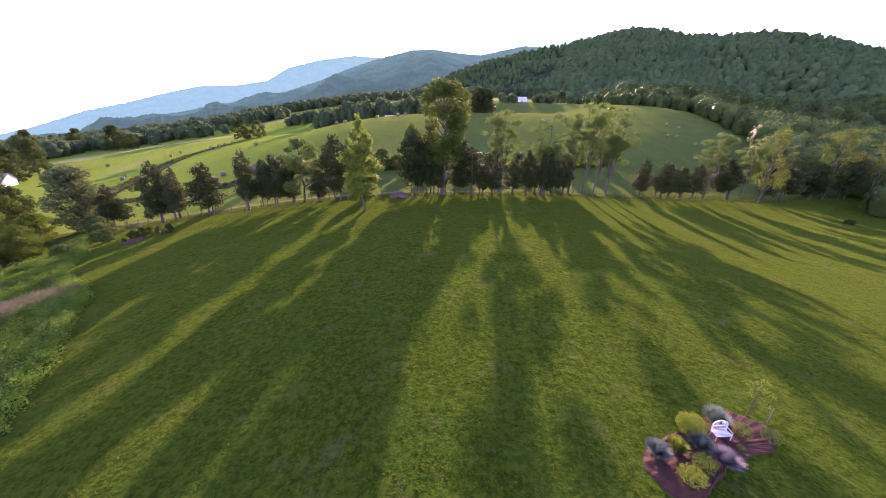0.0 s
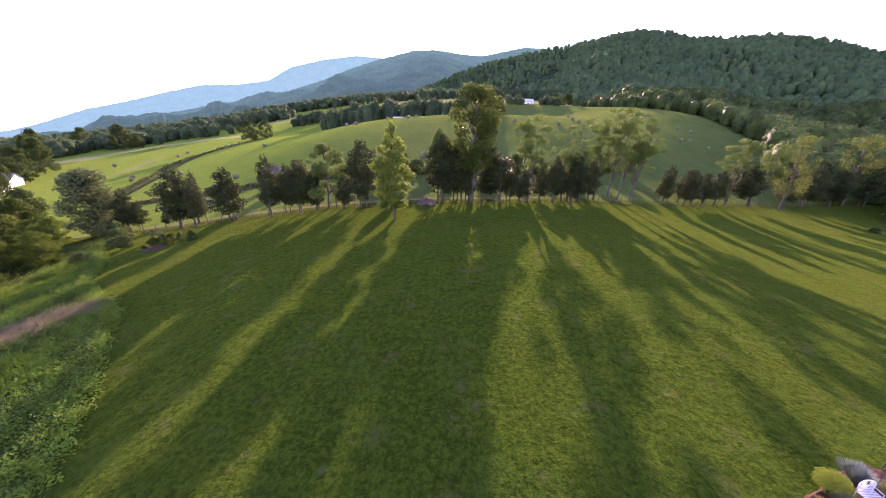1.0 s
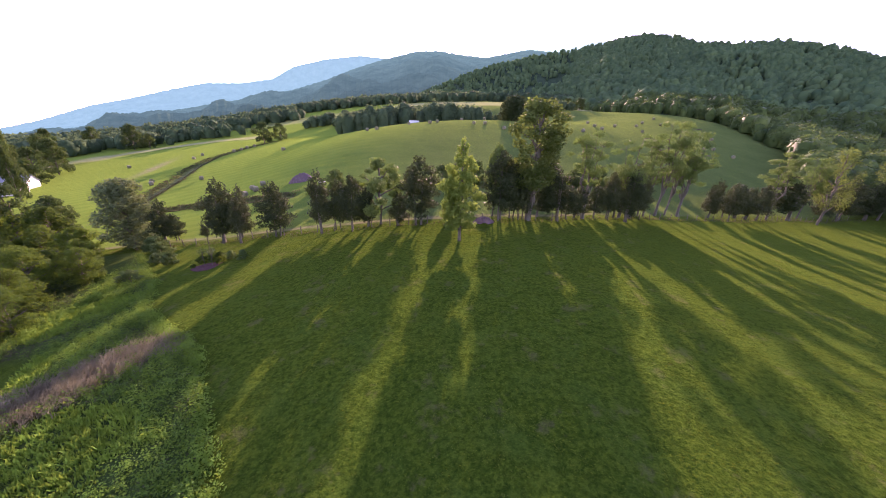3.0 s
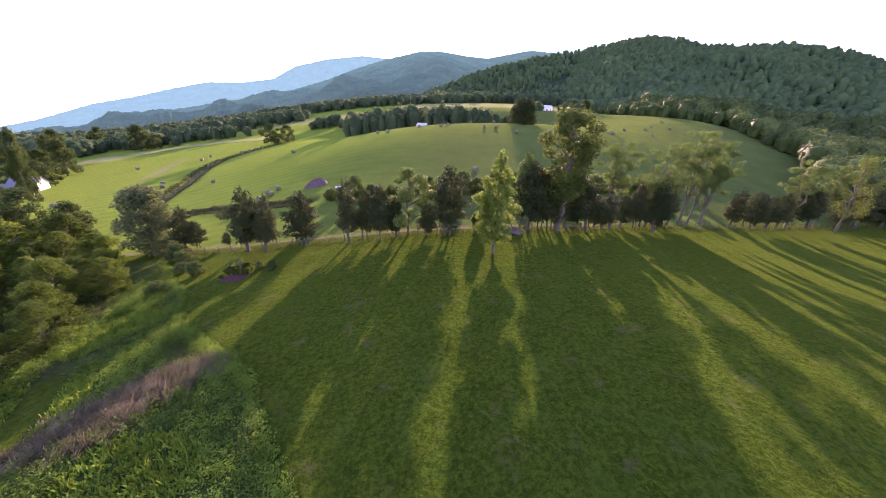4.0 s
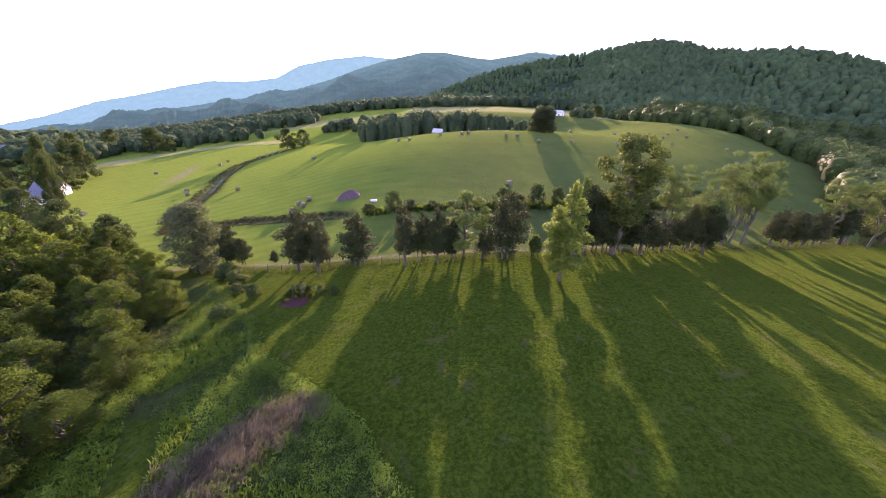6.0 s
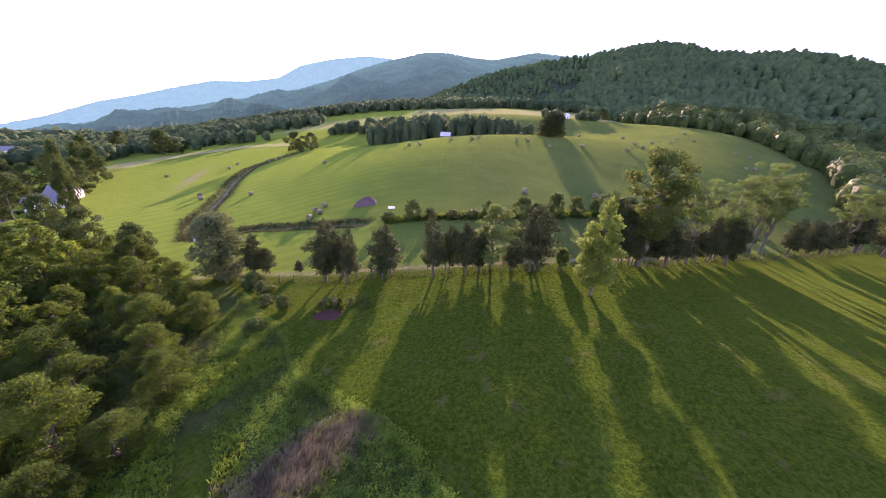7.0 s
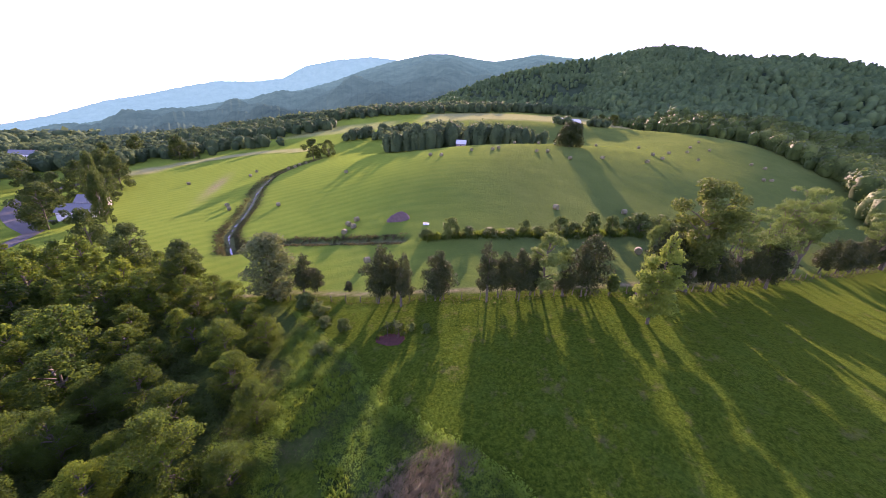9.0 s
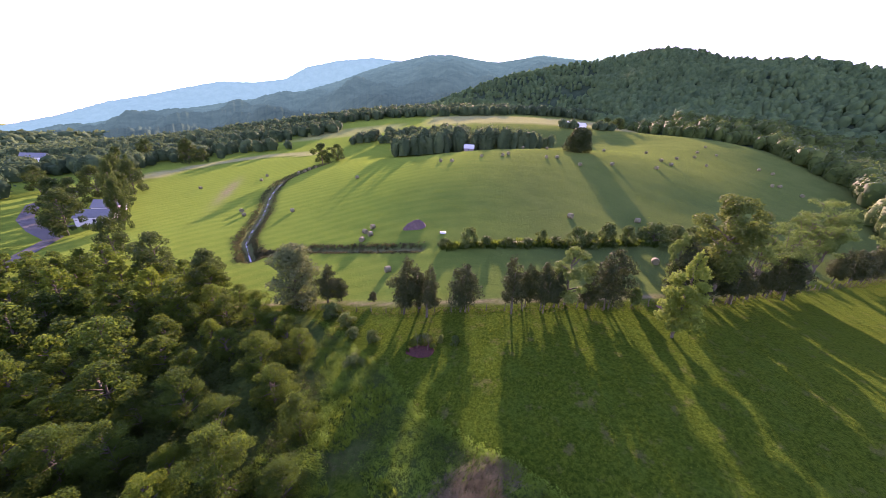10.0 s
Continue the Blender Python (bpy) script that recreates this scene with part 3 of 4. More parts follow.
# ---- trees on the fence line ----
CEDARS_A = [(-56.0, 59.4, 11.6, 6.0), (-45.1, 58.2, 9.6, 6.1), (-36.2, 57.0, 10.3, 4.5), (-31.1, 57.0, 9.1, 5.4), (-22.9, 57.0, 5.6, 4.0), (-19.4, 57.0, 11.2, 6.6), (-51.2, 58.0, 9.8, 3.9),
            (-1.4, 60.2, 8.6, 4.8), (21.2, 66.6, 10.0, 5.2), (-5.7, 59.2, 11.6, 6.4), (4.7, 61.6, 10.0, 6.6)]
CEDARS_B = [(17.1, 67.0, 9.0, 4.6), (23.5, 71.0, 11.0, 5.8), (27.5, 73.8, 8.6, 5.0), (52.1, 84.6, 9.6, 4.5), (60.4, 87.8, 9.4, 8.0), (67.8, 91.5, 8.6, 6.3), (74.1, 94.2, 9.6, 6.6),
            (90.7, 102.6, 13.5, 10.0), (124.3, 115.7, 14.5, 11.0), (136.8, 118.5, 13.0, 10.0), (149.7, 118.7, 17.0, 11.0)]
cedars = [tree("cedar_tree", 11 + k, "cedar", h, w, "dark dense red cedar with browsed bare stems on the fence line", "cedar tree", "cedars along the fence") for k, (h, w) in enumerate(((10, 5.6), (9.5, 6.0), (11, 5.0), (9, 6.5)))]
CEDARS_C = [(-53.6, 60.4, 9.5, 4.6), (-33.6, 58.2, 8.4, 4.2), (-28.6, 57.6, 7.0, 3.8), (-3.4, 60.6, 10.2, 5.0),
            (2.4, 62.4, 6.8, 4.4), (7.6, 63.4, 6.2, 4.6), (9.8, 64.0, 6.0, 4.2), (14.2, 66.2, 6.4, 4.4), (19.2, 69.2, 7.2, 4.4), (25.6, 73.2, 7.4, 4.4), (63.8, 90.4, 7.6, 5.4), (116, 114.2, 9, 7)]
stand(cedars, CEDARS_A + CEDARS_B + CEDARS_C, dice)
lone = tree("slender_tree", 31, "poplar", 13.6, 5.4, "slender light green tree standing alone on the lawn")
stand([lone], [(-12.9, 49.3, 14.4, 6.0)], dice)
great = tree("great_tree", 41, "great", 20.5, 10.5, "tall broad deciduous tree towering over the cedars")
stand([great], [(-0.4, 60.0, 20.0, 12.4)], dice)
opened = [tree("open_tree", 51 + k, "open", 19, 11, "tall open oak with bare forking limbs and sparse tufts of leaves", "tree", "open trees on the fence line") for k in range(3)]
stand(opened, [(11.2, 64.2, 15.9, 7.5), (33.7, 77.5, 20.5, 8.5), (41.1, 80.4, 21.0, 9.0), (29.2, 74.6, 17.5, 7.0), (37.4, 79.6, 16.0, 6.5), (21.1, 69.8, 16.5, 8.5), (79.6, 96.8, 19.0, 9.0), (100.5, 107.6, 19.5, 7.0)], dice)
broad = [tree("broadleaf_tree", 61 + k, "pale", 14, 9, "leafy light green deciduous tree on the fence line", "tree", "broadleaf trees on the fence line") for k in range(2)]
stand(broad, [(-26.4, 58.4, 11.4, 8.7), (-6.6, 61.2, 12.8, 4.5)], dice)
large = [tree("large_tree", 65 + k, "broad", 24, 16, "large green deciduous tree at the end of the fence", "tree", "large trees on the fence line") for k in range(2)]
stand(large, [(105.7, 105.6, 24.0, 12.5), (142.6, 119.0, 25.0, 14.0), (157.1, 117.1, 23.0, 13.0)], dice)
young = tree("young_fence_tree", 69, "pale", 3.4, 2.4, "small young green tree beside the fence", "tree", "", 900)
stand([young], [(-14.6, 57.9, 3.4, 2.4)], dice)
silver = tree("silver_tree", 71, "silver", 13.3, 9.8, "round grey-green tree at the corner of the woods")
stand([silver], [(-81.2, 67.5, 14.2, 14.0)], dice)
stand(cedars, [(-73.9, 66.7, 9.0, 5.2), (-71.0, 66.8, 5.7, 3.6), (-63.5, 65.0, 2.8, 2.0)], dice)
settle()

# ---- the woods ----
woods = [tree("woodland_tree", 81 + k, "wood", 10, 7.5, "dense green woodland tree lit from behind", "tree", "trees of the woods", 12000) for k in range(6)]
middle = [tree("woodland_tree", 181 + k, "wood", 10, 7.5, "dense green woodland tree lit from behind", "tree", "trees of the woods", 4000) for k in range(4)]
outer = [tree("woodland_tree", 91 + k, "wood", 12, 9, "tall dark green tree deep in the woods", "tree", "trees of the woods", 1400) for k in range(4)]
spots, tries = [], 0
while len(spots) < 240 and tries < 8000:
    tries += 1
    x, y = dice.uniform(-190, -56), dice.uniform(2, 112)
    edge = np.interp(y, [0, 28, 35, 41, 48, 58, 64], [-58, -63, -65, -66, -70, -79, -87])
    if x > edge or y > np.interp(x, [-190, -150, -133, -113, -84], [84, 83, 85, 77, 64]):
        continue
    size = 5.2 + 4.8 * dice.random() ** 1.2
    if any(math.hypot(x - a, y - b) < 0.40 * (size + c) for a, b, _, c in spots):
        continue
    if -235 < x < -165 and 98 < y < 140 or math.hypot(x + 176, y - 102) < 15:
        continue
    spots.append((x, y, size * dice.uniform(0.95, 1.3), size))
near_spots = [s for s in spots if math.hypot(s[0] + 48, s[1] - 7) < 52]
stand(woods, near_spots, dice)
stand(middle, [s for s in spots if s[0] > -112 and s not in near_spots], dice)
stand(outer, [s for s in spots if s[0] <= -112], dice)
settle()

# ---- hedgerow across the meadow ----
shrubs = [tree("shrub", 101 + k, "bush", 4, 5, "bushy green shrub in the hedgerow", "shrub", "shrubs of the hedgerow", 1500) for k in range(3)]
HEDGE = [(-43.0, 84.3, 5.4, 5.4), (-49.2, 85.5, 2.6, 4.4), (-38.7, 84.1, 2.8, 4.6), (-33.1, 83.4, 2.2, 5.0), (-24.4, 84.6, 3.6, 3.4), (-28.2, 83.0, 2.1, 5.0), (-21.2, 83.2, 2.4, 5.0), (-16.5, 82.6, 5.2, 5.6),
         (-7.9, 84.7, 5.8, 6.2), (-2.4, 85.7, 5.3, 4.6), (6.7, 88.8, 5.9, 9.4), (-12.6, 83.7, 3.5, 5.7), (14, 92, 5.2, 7), (21, 95, 4.6, 7), (29, 99, 5, 7), (38, 103, 4.4, 8), (47, 108, 4.6, 7), (56, 112, 4, 7)]
stand(shrubs, HEDGE, dice)
stand(shrubs, [(-60.5, 52.5, 2.4, 2.8), (-48.6, 50.6, 1.5, 1.6), (-46.2, 49.8, 1.6, 1.9), (-67, 58, 2.8, 4.0), (-71, 61.5, 3.2, 4.6), (-64.5, 54.5, 1.8, 3.4), (122.4, 92.5, 1.6, 3.0), (-62, 47, 2.2, 3.4)], dice)
settle()

# ---- trees by the houses and out in the fields ----
yard = [tree("field_tree", 121 + k, "field", 15, 13, "full round deciduous tree standing in the fields", "tree", "trees in the fields", 4200) for k in range(3)]
stand(yard, [(-190, 113, 17, 15), (-178, 122, 26, 8), (-173, 118, 20, 7), (-147, 90, 14, 10), (-126, 81, 13, 12), (-108, 76, 11, 10), (-136.7, 221.7, 13.0, 14.0), (-128, 226, 11, 11), (120.2, 364.7, 12, 17), (105, 360, 11, 14), (-307, 272, 18, 16), (-255, 252, 19, 18), (-246, 256, 11, 9.5), (-236, 166, 17, 15), (-222, 172, 19, 15), (-206, 150, 17, 14), (-214, 132, 14, 13), (-245, 186, 20, 13), (-252, 196, 22, 12), (-262, 130, 13, 12), (-270, 118, 12, 11), (-200, 96, 10, 11), (-228, 148, 15, 13), (-240, 150, 15, 13), (-232, 110, 12, 12), (-246, 122, 13, 12), (-285, 150, 14, 13), (-280, 175, 15, 13)], dice)
settle()


oak = tree("field_oak", 131, "round", 12, 17, "dark round oak on the brow of the hay hill")
stand([oak], [(19.8, 191.0, 12.5, 20.5)], dice)
settle()


# ---- far woods: crowns too many and too far to count ----
def crowns(name, at, mat, label, seed, quads=22, grain=0.2):
    """Many far tree crowns in one mesh, each an uneven dome set about with leaf clumps; at holds rows of x, y, z, height, width."""
    rng = np.random.default_rng(seed)
    at = np.array(at, float)
    many, sides = len(at), 6
    turn = rng.uniform(0, 6.28, (many, 1, 1)) + np.arange(sides)[None, None, :] * (6.2832 / sides)
    wide = np.array([0.70, 0.94, 0.70])[None, :, None] * rng.uniform(0.7, 1.18, (many, 3, sides)) * at[:, 4, None, None] / 2
    tall = np.array([0.10, 0.48, 0.80])[None, :, None] * rng.uniform(0.84, 1.12, (many, 3, sides)) * at[:, 3, None, None]
    ring = np.stack([at[:, 0, None, None] + np.cos(turn) * wide, at[:, 1, None, None] + np.sin(turn) * wide, at[:, 2, None, None] + tall], -1).reshape(many, 3 * sides, 3)
    top = at[:, None, :3] + np.stack([0 * at[:, 3], 0 * at[:, 3], at[:, 3] * rng.uniform(0.88, 0.96, many)], 1)[:, None, :]
    dome = np.concatenate([ring, top], 1)
    k = np.arange(sides)
    nxt = (k + 1) % sides
    body = np.concatenate([np.stack([r * sides + k, r * sides + nxt, (r + 1) * sides + nxt, (r + 1) * sides + k], 1) for r in (0, 1)])
    cap = np.stack([2 * sides + k, 2 * sides + nxt, np.full(sides, 3 * sides)], 1)
    start = (np.arange(many) * (3 * sides + 1))[:, None, None]
    domes = (start + body[None]).reshape(-1, 4).tolist() + (start + cap[None]).reshape(-1, 3).tolist()
    at = np.repeat(at, quads, 0)
    n = len(at)
    d = rng.normal(size=(n, 3))
    d[:, 2] = np.abs(d[:, 2]) * 1.1 - 0.35
    d /= np.linalg.norm(d, axis=1)[:, None]
    r = 0.85 + 0.25 * rng.random(n)
    c = at[:, :3] + np.stack([d[:, 0] * r * at[:, 4] / 2, d[:, 1] * r * at[:, 4] / 2, at[:, 3] * (0.5 + 0.48 * d[:, 2] * r)], 1)
    out = d + rng.normal(scale=0.55, size=(n, 3))
    out /= np.linalg.norm(out, axis=1)[:, None]
    side = np.cross(out, rng.normal(size=(n, 3)))
    side /= np.linalg.norm(side, axis=1)[:, None]
    ahead = np.cross(side, out)
    s = (at[:, 4] * grain * (0.7 + rng.random(n)))[:, None]
    b = out * s * 0.25
    quad = np.stack([c - ahead * s, c + side * s - b, c + ahead * s, c - side * s - b], 1)
    leaves = (np.arange(n * 4).reshape(-1, 4) + many * (3 * sides + 1)).tolist()
    me = from_arrays(name, np.concatenate([dome.reshape(-1, 3), quad.reshape(-1, 3)]), domes + leaves, mat, True)
    tagged(new(name, me), label, "woods", kind="stuff")


def clump_of(rng, cx, cy, rx, ry, count, h, w, turn=0.0):
    out = []
    for _ in range(count):
        a, r = rng.uniform(0, 2 * math.pi), math.sqrt(rng.random())
        u, v = rx * r * math.cos(a), ry * r * math.sin(a)
        x, y = cx + u * math.cos(turn) - v * math.sin(turn), cy + u * math.sin(turn) + v * math.cos(turn)
        k = rng.uniform(0.7, 1.2)
        out.append((x, y, gz(x, y) - 0.5, h * k, w * k))
    return out


rng = np.random.default_rng(77)
rows, cols = HX.shape
hill = []
for _ in range(10500):
    i, j = rng.random() ** 0.8 * 13.3, rng.uniform(10, cols - 60) if rng.random() < 0.45 else rng.uniform(140, 290)
    a, b, fi, fj = int(i), int(j), i - int(i), j - int(j)
    p = [(G[a, b] * (1 - fi) + G[a + 1, b] * fi) * (1 - fj) + (G[a, b + 1] * (1 - fi) + G[a + 1, b + 1] * fi) * fj for G in (HX, HY, HZ)]
    if p[2] < gz(p[0], p[1]) - 2:
        p[2] = gz(p[0], p[1]) - 1
    grown = rng.uniform(0.75, 1.25)
    hill.append((*p, rng.uniform(9, 13) * grown, rng.uniform(7, 10) * grown))
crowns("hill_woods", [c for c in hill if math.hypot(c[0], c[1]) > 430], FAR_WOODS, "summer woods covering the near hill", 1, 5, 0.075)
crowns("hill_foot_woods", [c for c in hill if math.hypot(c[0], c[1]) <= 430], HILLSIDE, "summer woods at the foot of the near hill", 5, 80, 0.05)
edge = []
for cx, cy, rx, ry, n, h, w, turn in ((175, 225, 70, 22, 90, 13, 11, 0.85), (235, 320, 90, 30, 120, 13, 11, 0.95), (190, 175, 60, 35, 110, 14, 11, 0.5), (240, 210, 60, 60, 130, 14, 12, 0.6), (165, 145, 35, 14, 40, 13, 10, 0.4), (300, 420, 90, 40, 100, 13, 11, 0.9)):
    edge += clump_of(rng, cx, cy, rx, ry, n, h, w, turn)
edge = [e for e in edge if e[0] > np.interp(e[1], [130, 166, 194, 239, 290, 330], [120, 153, 179, 187, 192, 170]) + 3 and e[1] > fence_y(e[0]) + 16]
crowns("hillside_woods", edge, HILLSIDE, "sunlit woods along the edge of the hay hill", 2, 230, 0.028)
barnwood = []
for cx, cy, rx, ry, n, h, w in ((-76, 236, 16, 9, 26, 14, 8), (-60, 240, 16, 10, 22, 17, 9), (-22, 240, 14, 8, 16, 15, 8), (-2, 244, 12, 7, 12, 14, 8), (-44, 252, 18, 8, 14, 15, 8), (16, 262, 10, 5, 6, 11, 7), (60, 330, 12, 6, 8, 8, 7), (92, 338, 12, 6, 8, 9, 8), (-96, 300, 60, 14, 50, 9, 8)):
    barnwood += clump_of(rng, cx, cy, rx, ry, n, h, w)
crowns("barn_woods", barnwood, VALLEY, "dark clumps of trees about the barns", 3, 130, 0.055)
valley = []
for cx, cy, rx, ry, n, h, w in ((-380, 330, 120, 40, 150, 12, 11), (-300, 380, 120, 45, 170, 12, 11), (-275, 268, 40, 8, 14, 11, 10), (-235, 296, 40, 8, 14, 11, 10), (-1500, 800, 500, 400, 420, 24, 42), (-1400, 300, 420, 220, 300, 24, 40), (-2300, 900, 500, 600, 260, 30, 70), (-310, 238, 30, 22, 40, 12, 11), (-700, 480, 220, 120, 330, 14, 14), (-950, 600, 260, 200, 320, 15, 16), (-340, 290, 60, 20, 60, 12, 11), (-480, 380, 160, 80, 260, 13, 12), (-640, 420, 200, 120, 300, 14, 13), (-330, 520, 200, 60, 240, 13, 12), (-130, 480, 160, 30, 140, 12, 11), (-400, 210, 90, 40, 120, 11, 11),
                                 (60, 560, 260, 50, 330, 14, 12), (230, 500, 120, 40, 160, 13, 12), (-250, 290, 40, 8, 8, 11, 10), (-330, 150, 50, 30, 60, 12, 11), (-420, 120, 100, 60, 130, 12, 11), (-150, 620, 320, 60, 260, 14, 13)):
    valley += clump_of(rng, cx, cy, rx, ry, n, h, w)
valley = [c for c in valley if math.hypot(c[0] + 405, c[1] - 268) > 20 and math.hypot(c[0] + 392, c[1] - 460) > 18]
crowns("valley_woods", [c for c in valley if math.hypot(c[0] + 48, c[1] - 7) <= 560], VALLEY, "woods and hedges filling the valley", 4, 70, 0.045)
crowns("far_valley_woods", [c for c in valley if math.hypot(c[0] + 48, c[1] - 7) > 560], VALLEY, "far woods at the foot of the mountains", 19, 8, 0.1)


# ---- rank growth beside the lawn ----
def sprays(name, spots, mat, label, category, seed, height, width, blades, bend=(0, 0)):
    """Upright leaves or stalks in tufts at (x, y); one mesh of what nobody could count."""
    rng = np.random.default_rng(seed)
    p = np.repeat(np.array(spots, float), blades, 0)
    n = len(p)
    k = np.repeat(0.6 + 0.8 * rng.random(len(spots)), blades)
    p = p + rng.normal(scale=width * 0.9, size=(n, 2))
    z = surface_z(p[:, 0], p[:, 1])
    a = rng.uniform(0, 2 * math.pi, n)
    u = np.stack([np.cos(a), np.sin(a), 0 * a], 1)
    lean = rng.normal(scale=0.35, size=(n, 2)) + bend
    h = height * k * rng.uniform(0.6, 1.15, n)
    base = np.stack([p[:, 0], p[:, 1], z - 0.01], 1)
    tip = base + np.stack([lean[:, 0] * h, lean[:, 1] * h, h], 1)
    mid = base * 0.45 + tip * 0.55
    wv = u * (width * rng.uniform(0.6, 1.2, n))[:, None] * 0.5
    quad = np.stack([base, mid + wv, tip, mid - wv], 1)
    me = from_arrays(name, quad.reshape(-1, 3), np.arange(n * 4).reshape(-1, 4), mat)
    tagged(new(name, me), label, category, kind="stuff")


def in_weeds(x, y):
    d, s = off_line(x, y, WEED_EDGE)
    return (s > 0) & (d > 0.1) & (y < fence_y(x) - 3)


def dry_patch(x, y):
    u, v = (x + 46.4) * 0.72 + (y - 26.0) * 0.69, -(x + 46.4) * 0.69 + (y - 26.0) * 0.72
    return (u / 7.4) ** 2 + (v / 2.7) ** 2 + 0.55 * waves(x, y, 1.7, 2.0) < 1


def herbs(name, spots, mat, label, seed, wide, high, count, size):
    """Low leafy plants, each a small ragged dome; one mesh of what nobody could count."""
    rng = np.random.default_rng(seed)
    x, y = spots[:, 0], spots[:, 1]
    k = rng.uniform(0.45, 1.25, len(x))
    domes = np.stack([x, y, surface_z(x, y) + 0.25 * high * k, wide * k, wide * k * rng.uniform(0.7, 1.2, len(x)), high * k * rng.uniform(0.6, 1.3, len(x))], 1)
    v, f = foliage(rng, domes, count, size, 0.5, 0.8, 0.6)
    tagged(new(name, from_arrays(name, v, f, mat)), label, "weeds", kind="stuff")


many = np.stack([dice.uniform(-70, -20, 60000), dice.uniform(2, 60, 60000)], 1)
many = many[in_weeds(many[:, 0], many[:, 1])]
dry = dry_patch(many[:, 0] + dice.normal(scale=0.8, size=len(many)), many[:, 1] + dice.normal(scale=0.8, size=len(many)))
mown = in_lane(many[:, 0], many[:, 1]) > 0.5
tall = waves(many[:, 0], many[:, 1], 5.0, 1.0) > -0.25
green = many[~dry & ~mown]
leafy_spots = green[tall[~dry & ~mown]][:9000]
blend = waves(leafy_spots[:, 0], leafy_spots[:, 1], 2.6, 6.0) + dice.normal(scale=0.25, size=len(leafy_spots))
herbs("weeds", leafy_spots[blend > 0.05][:3600], WEED, "rank bright green weeds beside the lawn", 6, 0.5, 0.75, 95000, 0.145)
herbs("brambles", leafy_spots[(blend <= 0.05) & (blend > -0.3)][:2800], BRAMBLE, "dark green brambles in the uncut strip beside the lawn", 17, 0.65, 0.95, 80000, 0.15)
herbs("dead_weeds", leafy_spots[blend <= -0.3][:1500], BANK, "brownish withered weeds in the uncut strip", 18, 0.5, 0.7, 18000, 0.13)
sprays("low_weeds", green[~tall[~dry & ~mown]][:6000], WEED, "low green weeds beside the lawn", "weeds", 7, 0.40, 0.12, 7)
sprays("dry_reeds", many[dry][:2600], DRY, "dry tan and purplish grass stalks in the weeds", "dry grass", 8, 0.75, 0.038, 16, (0.4, 0.15))
rim = np.concatenate([np.stack([np.linspace(a[0], b[0], 60), np.linspace(a[1], b[1], 60)], 1) for a, b in zip(WEED_EDGE, WEED_EDGE[1:])]) + dice.normal(scale=0.35, size=(60 * (len(WEED_EDGE) - 1), 2))
herbs("rim_weeds", rim, WEED, "lush weeds along the mown edge", 9, 0.5, 0.75, 22000, 0.15)
skirt_y = dice.uniform(10, 50, 520)
skirt = np.stack([np.interp(skirt_y, [10, 18, 24, 28, 33, 38, 46, 50], [-54, -57, -60, -61.5, -62.5, -63, -64.5, -66]) + dice.normal(scale=0.7, size=520), skirt_y], 1)
under = np.stack([dice.uniform(-120, -56, 5000), dice.uniform(2, 80, 5000)], 1)
under = under[(under[:, 0] < np.interp(under[:, 1], [0, 28, 35, 41, 48, 58, 64, 80], [-60, -64, -66, -67, -71, -80, -88, -118])) & (under[:, 1] < np.interp(under[:, 0], [-133, -113, -84], [83, 75, 63]))][:1500]
herbs("undergrowth", under, THICKET, "dark tangled undergrowth beneath the woodland trees", 22, 1.7, 1.9, 60000, 0.36)
herbs("woodside_weeds", skirt, WEED, "tall yellow-green weeds along the edge of the woods", 21, 0.7, 1.0, 20000, 0.16)
bank = np.concatenate([np.stack([np.linspace(a[0], b[0], 200), np.linspace(a[1], b[1], 200)], 1) for a, b in zip(CREEK, CREEK[1:])])
bank = bank + dice.normal(size=bank.shape) * 0.8 + np.sign(dice.normal(size=(len(bank), 1))) * np.array([[2.4, 1.0]])
sprays("creek_weeds", bank, BANK, "weeds along the banks of the creek", "weeds", 10, 0.4, 0.25, 7)
bank = np.concatenate([np.stack([np.linspace(a[0], b[0], 200), np.linspace(a[1], b[1], 200)], 1) for a, b in zip(CROSS_DITCH, CROSS_DITCH[1:])])
bank = bank + dice.normal(size=bank.shape) * 0.5 + np.sign(dice.normal(size=(len(bank), 1))) * np.array([[0.3, 1.7]])
sprays("ditch_weeds", bank, BANK, "weeds along the cross ditch", "weeds", 13, 0.5, 0.25, 7)
hx = dice.uniform(-50, 56, 1500)
sprays("hedge_growth", np.stack([hx, np.interp(hx, [-50, -33, -16, 6, 30, 56], [85.5, 83.4, 82.6, 88.6, 99, 112]) + dice.normal(scale=0.8, size=1500)], 1), WOODS, "brambles and low growth of the hedgerow", "hedge", 16, 1.0, 0.34, 7)
fx = dice.uniform(-80, 150, 1500)
sprays("fence_weeds", np.stack([fx, fence_y(fx) + dice.normal(scale=0.6, size=1500)], 1), BANK, "uncut grass along the fence line", "grass", 12, 0.26, 0.1, 4)

# ---- grass of the lawn ----
gx, gy = dice.uniform(-50, 60, 125000), 4 + 58 * dice.random(125000) ** 1.5
keep = ~in_weeds(gx, gy) & (gy < fence_y(gx) + 1)
keep &= waves(gx, gy, 0.7, 3.0) + 0.8 * waves(gx, gy, 2.9, 1.0) + dice.normal(scale=0.5, size=len(gx)) > -0.1
LAWN = leafy("lawn_blades", (0.028, 0.062, 0.006), (0.085, 0.115, 0.012), (0.15, 0.19, 0.015), 0.25)
sprays("lawn_grass", np.stack([gx[keep], gy[keep]], 1), LAWN, "short mown grass tufts of the lawn", "grass", 14, 0.045, 0.15, 1)

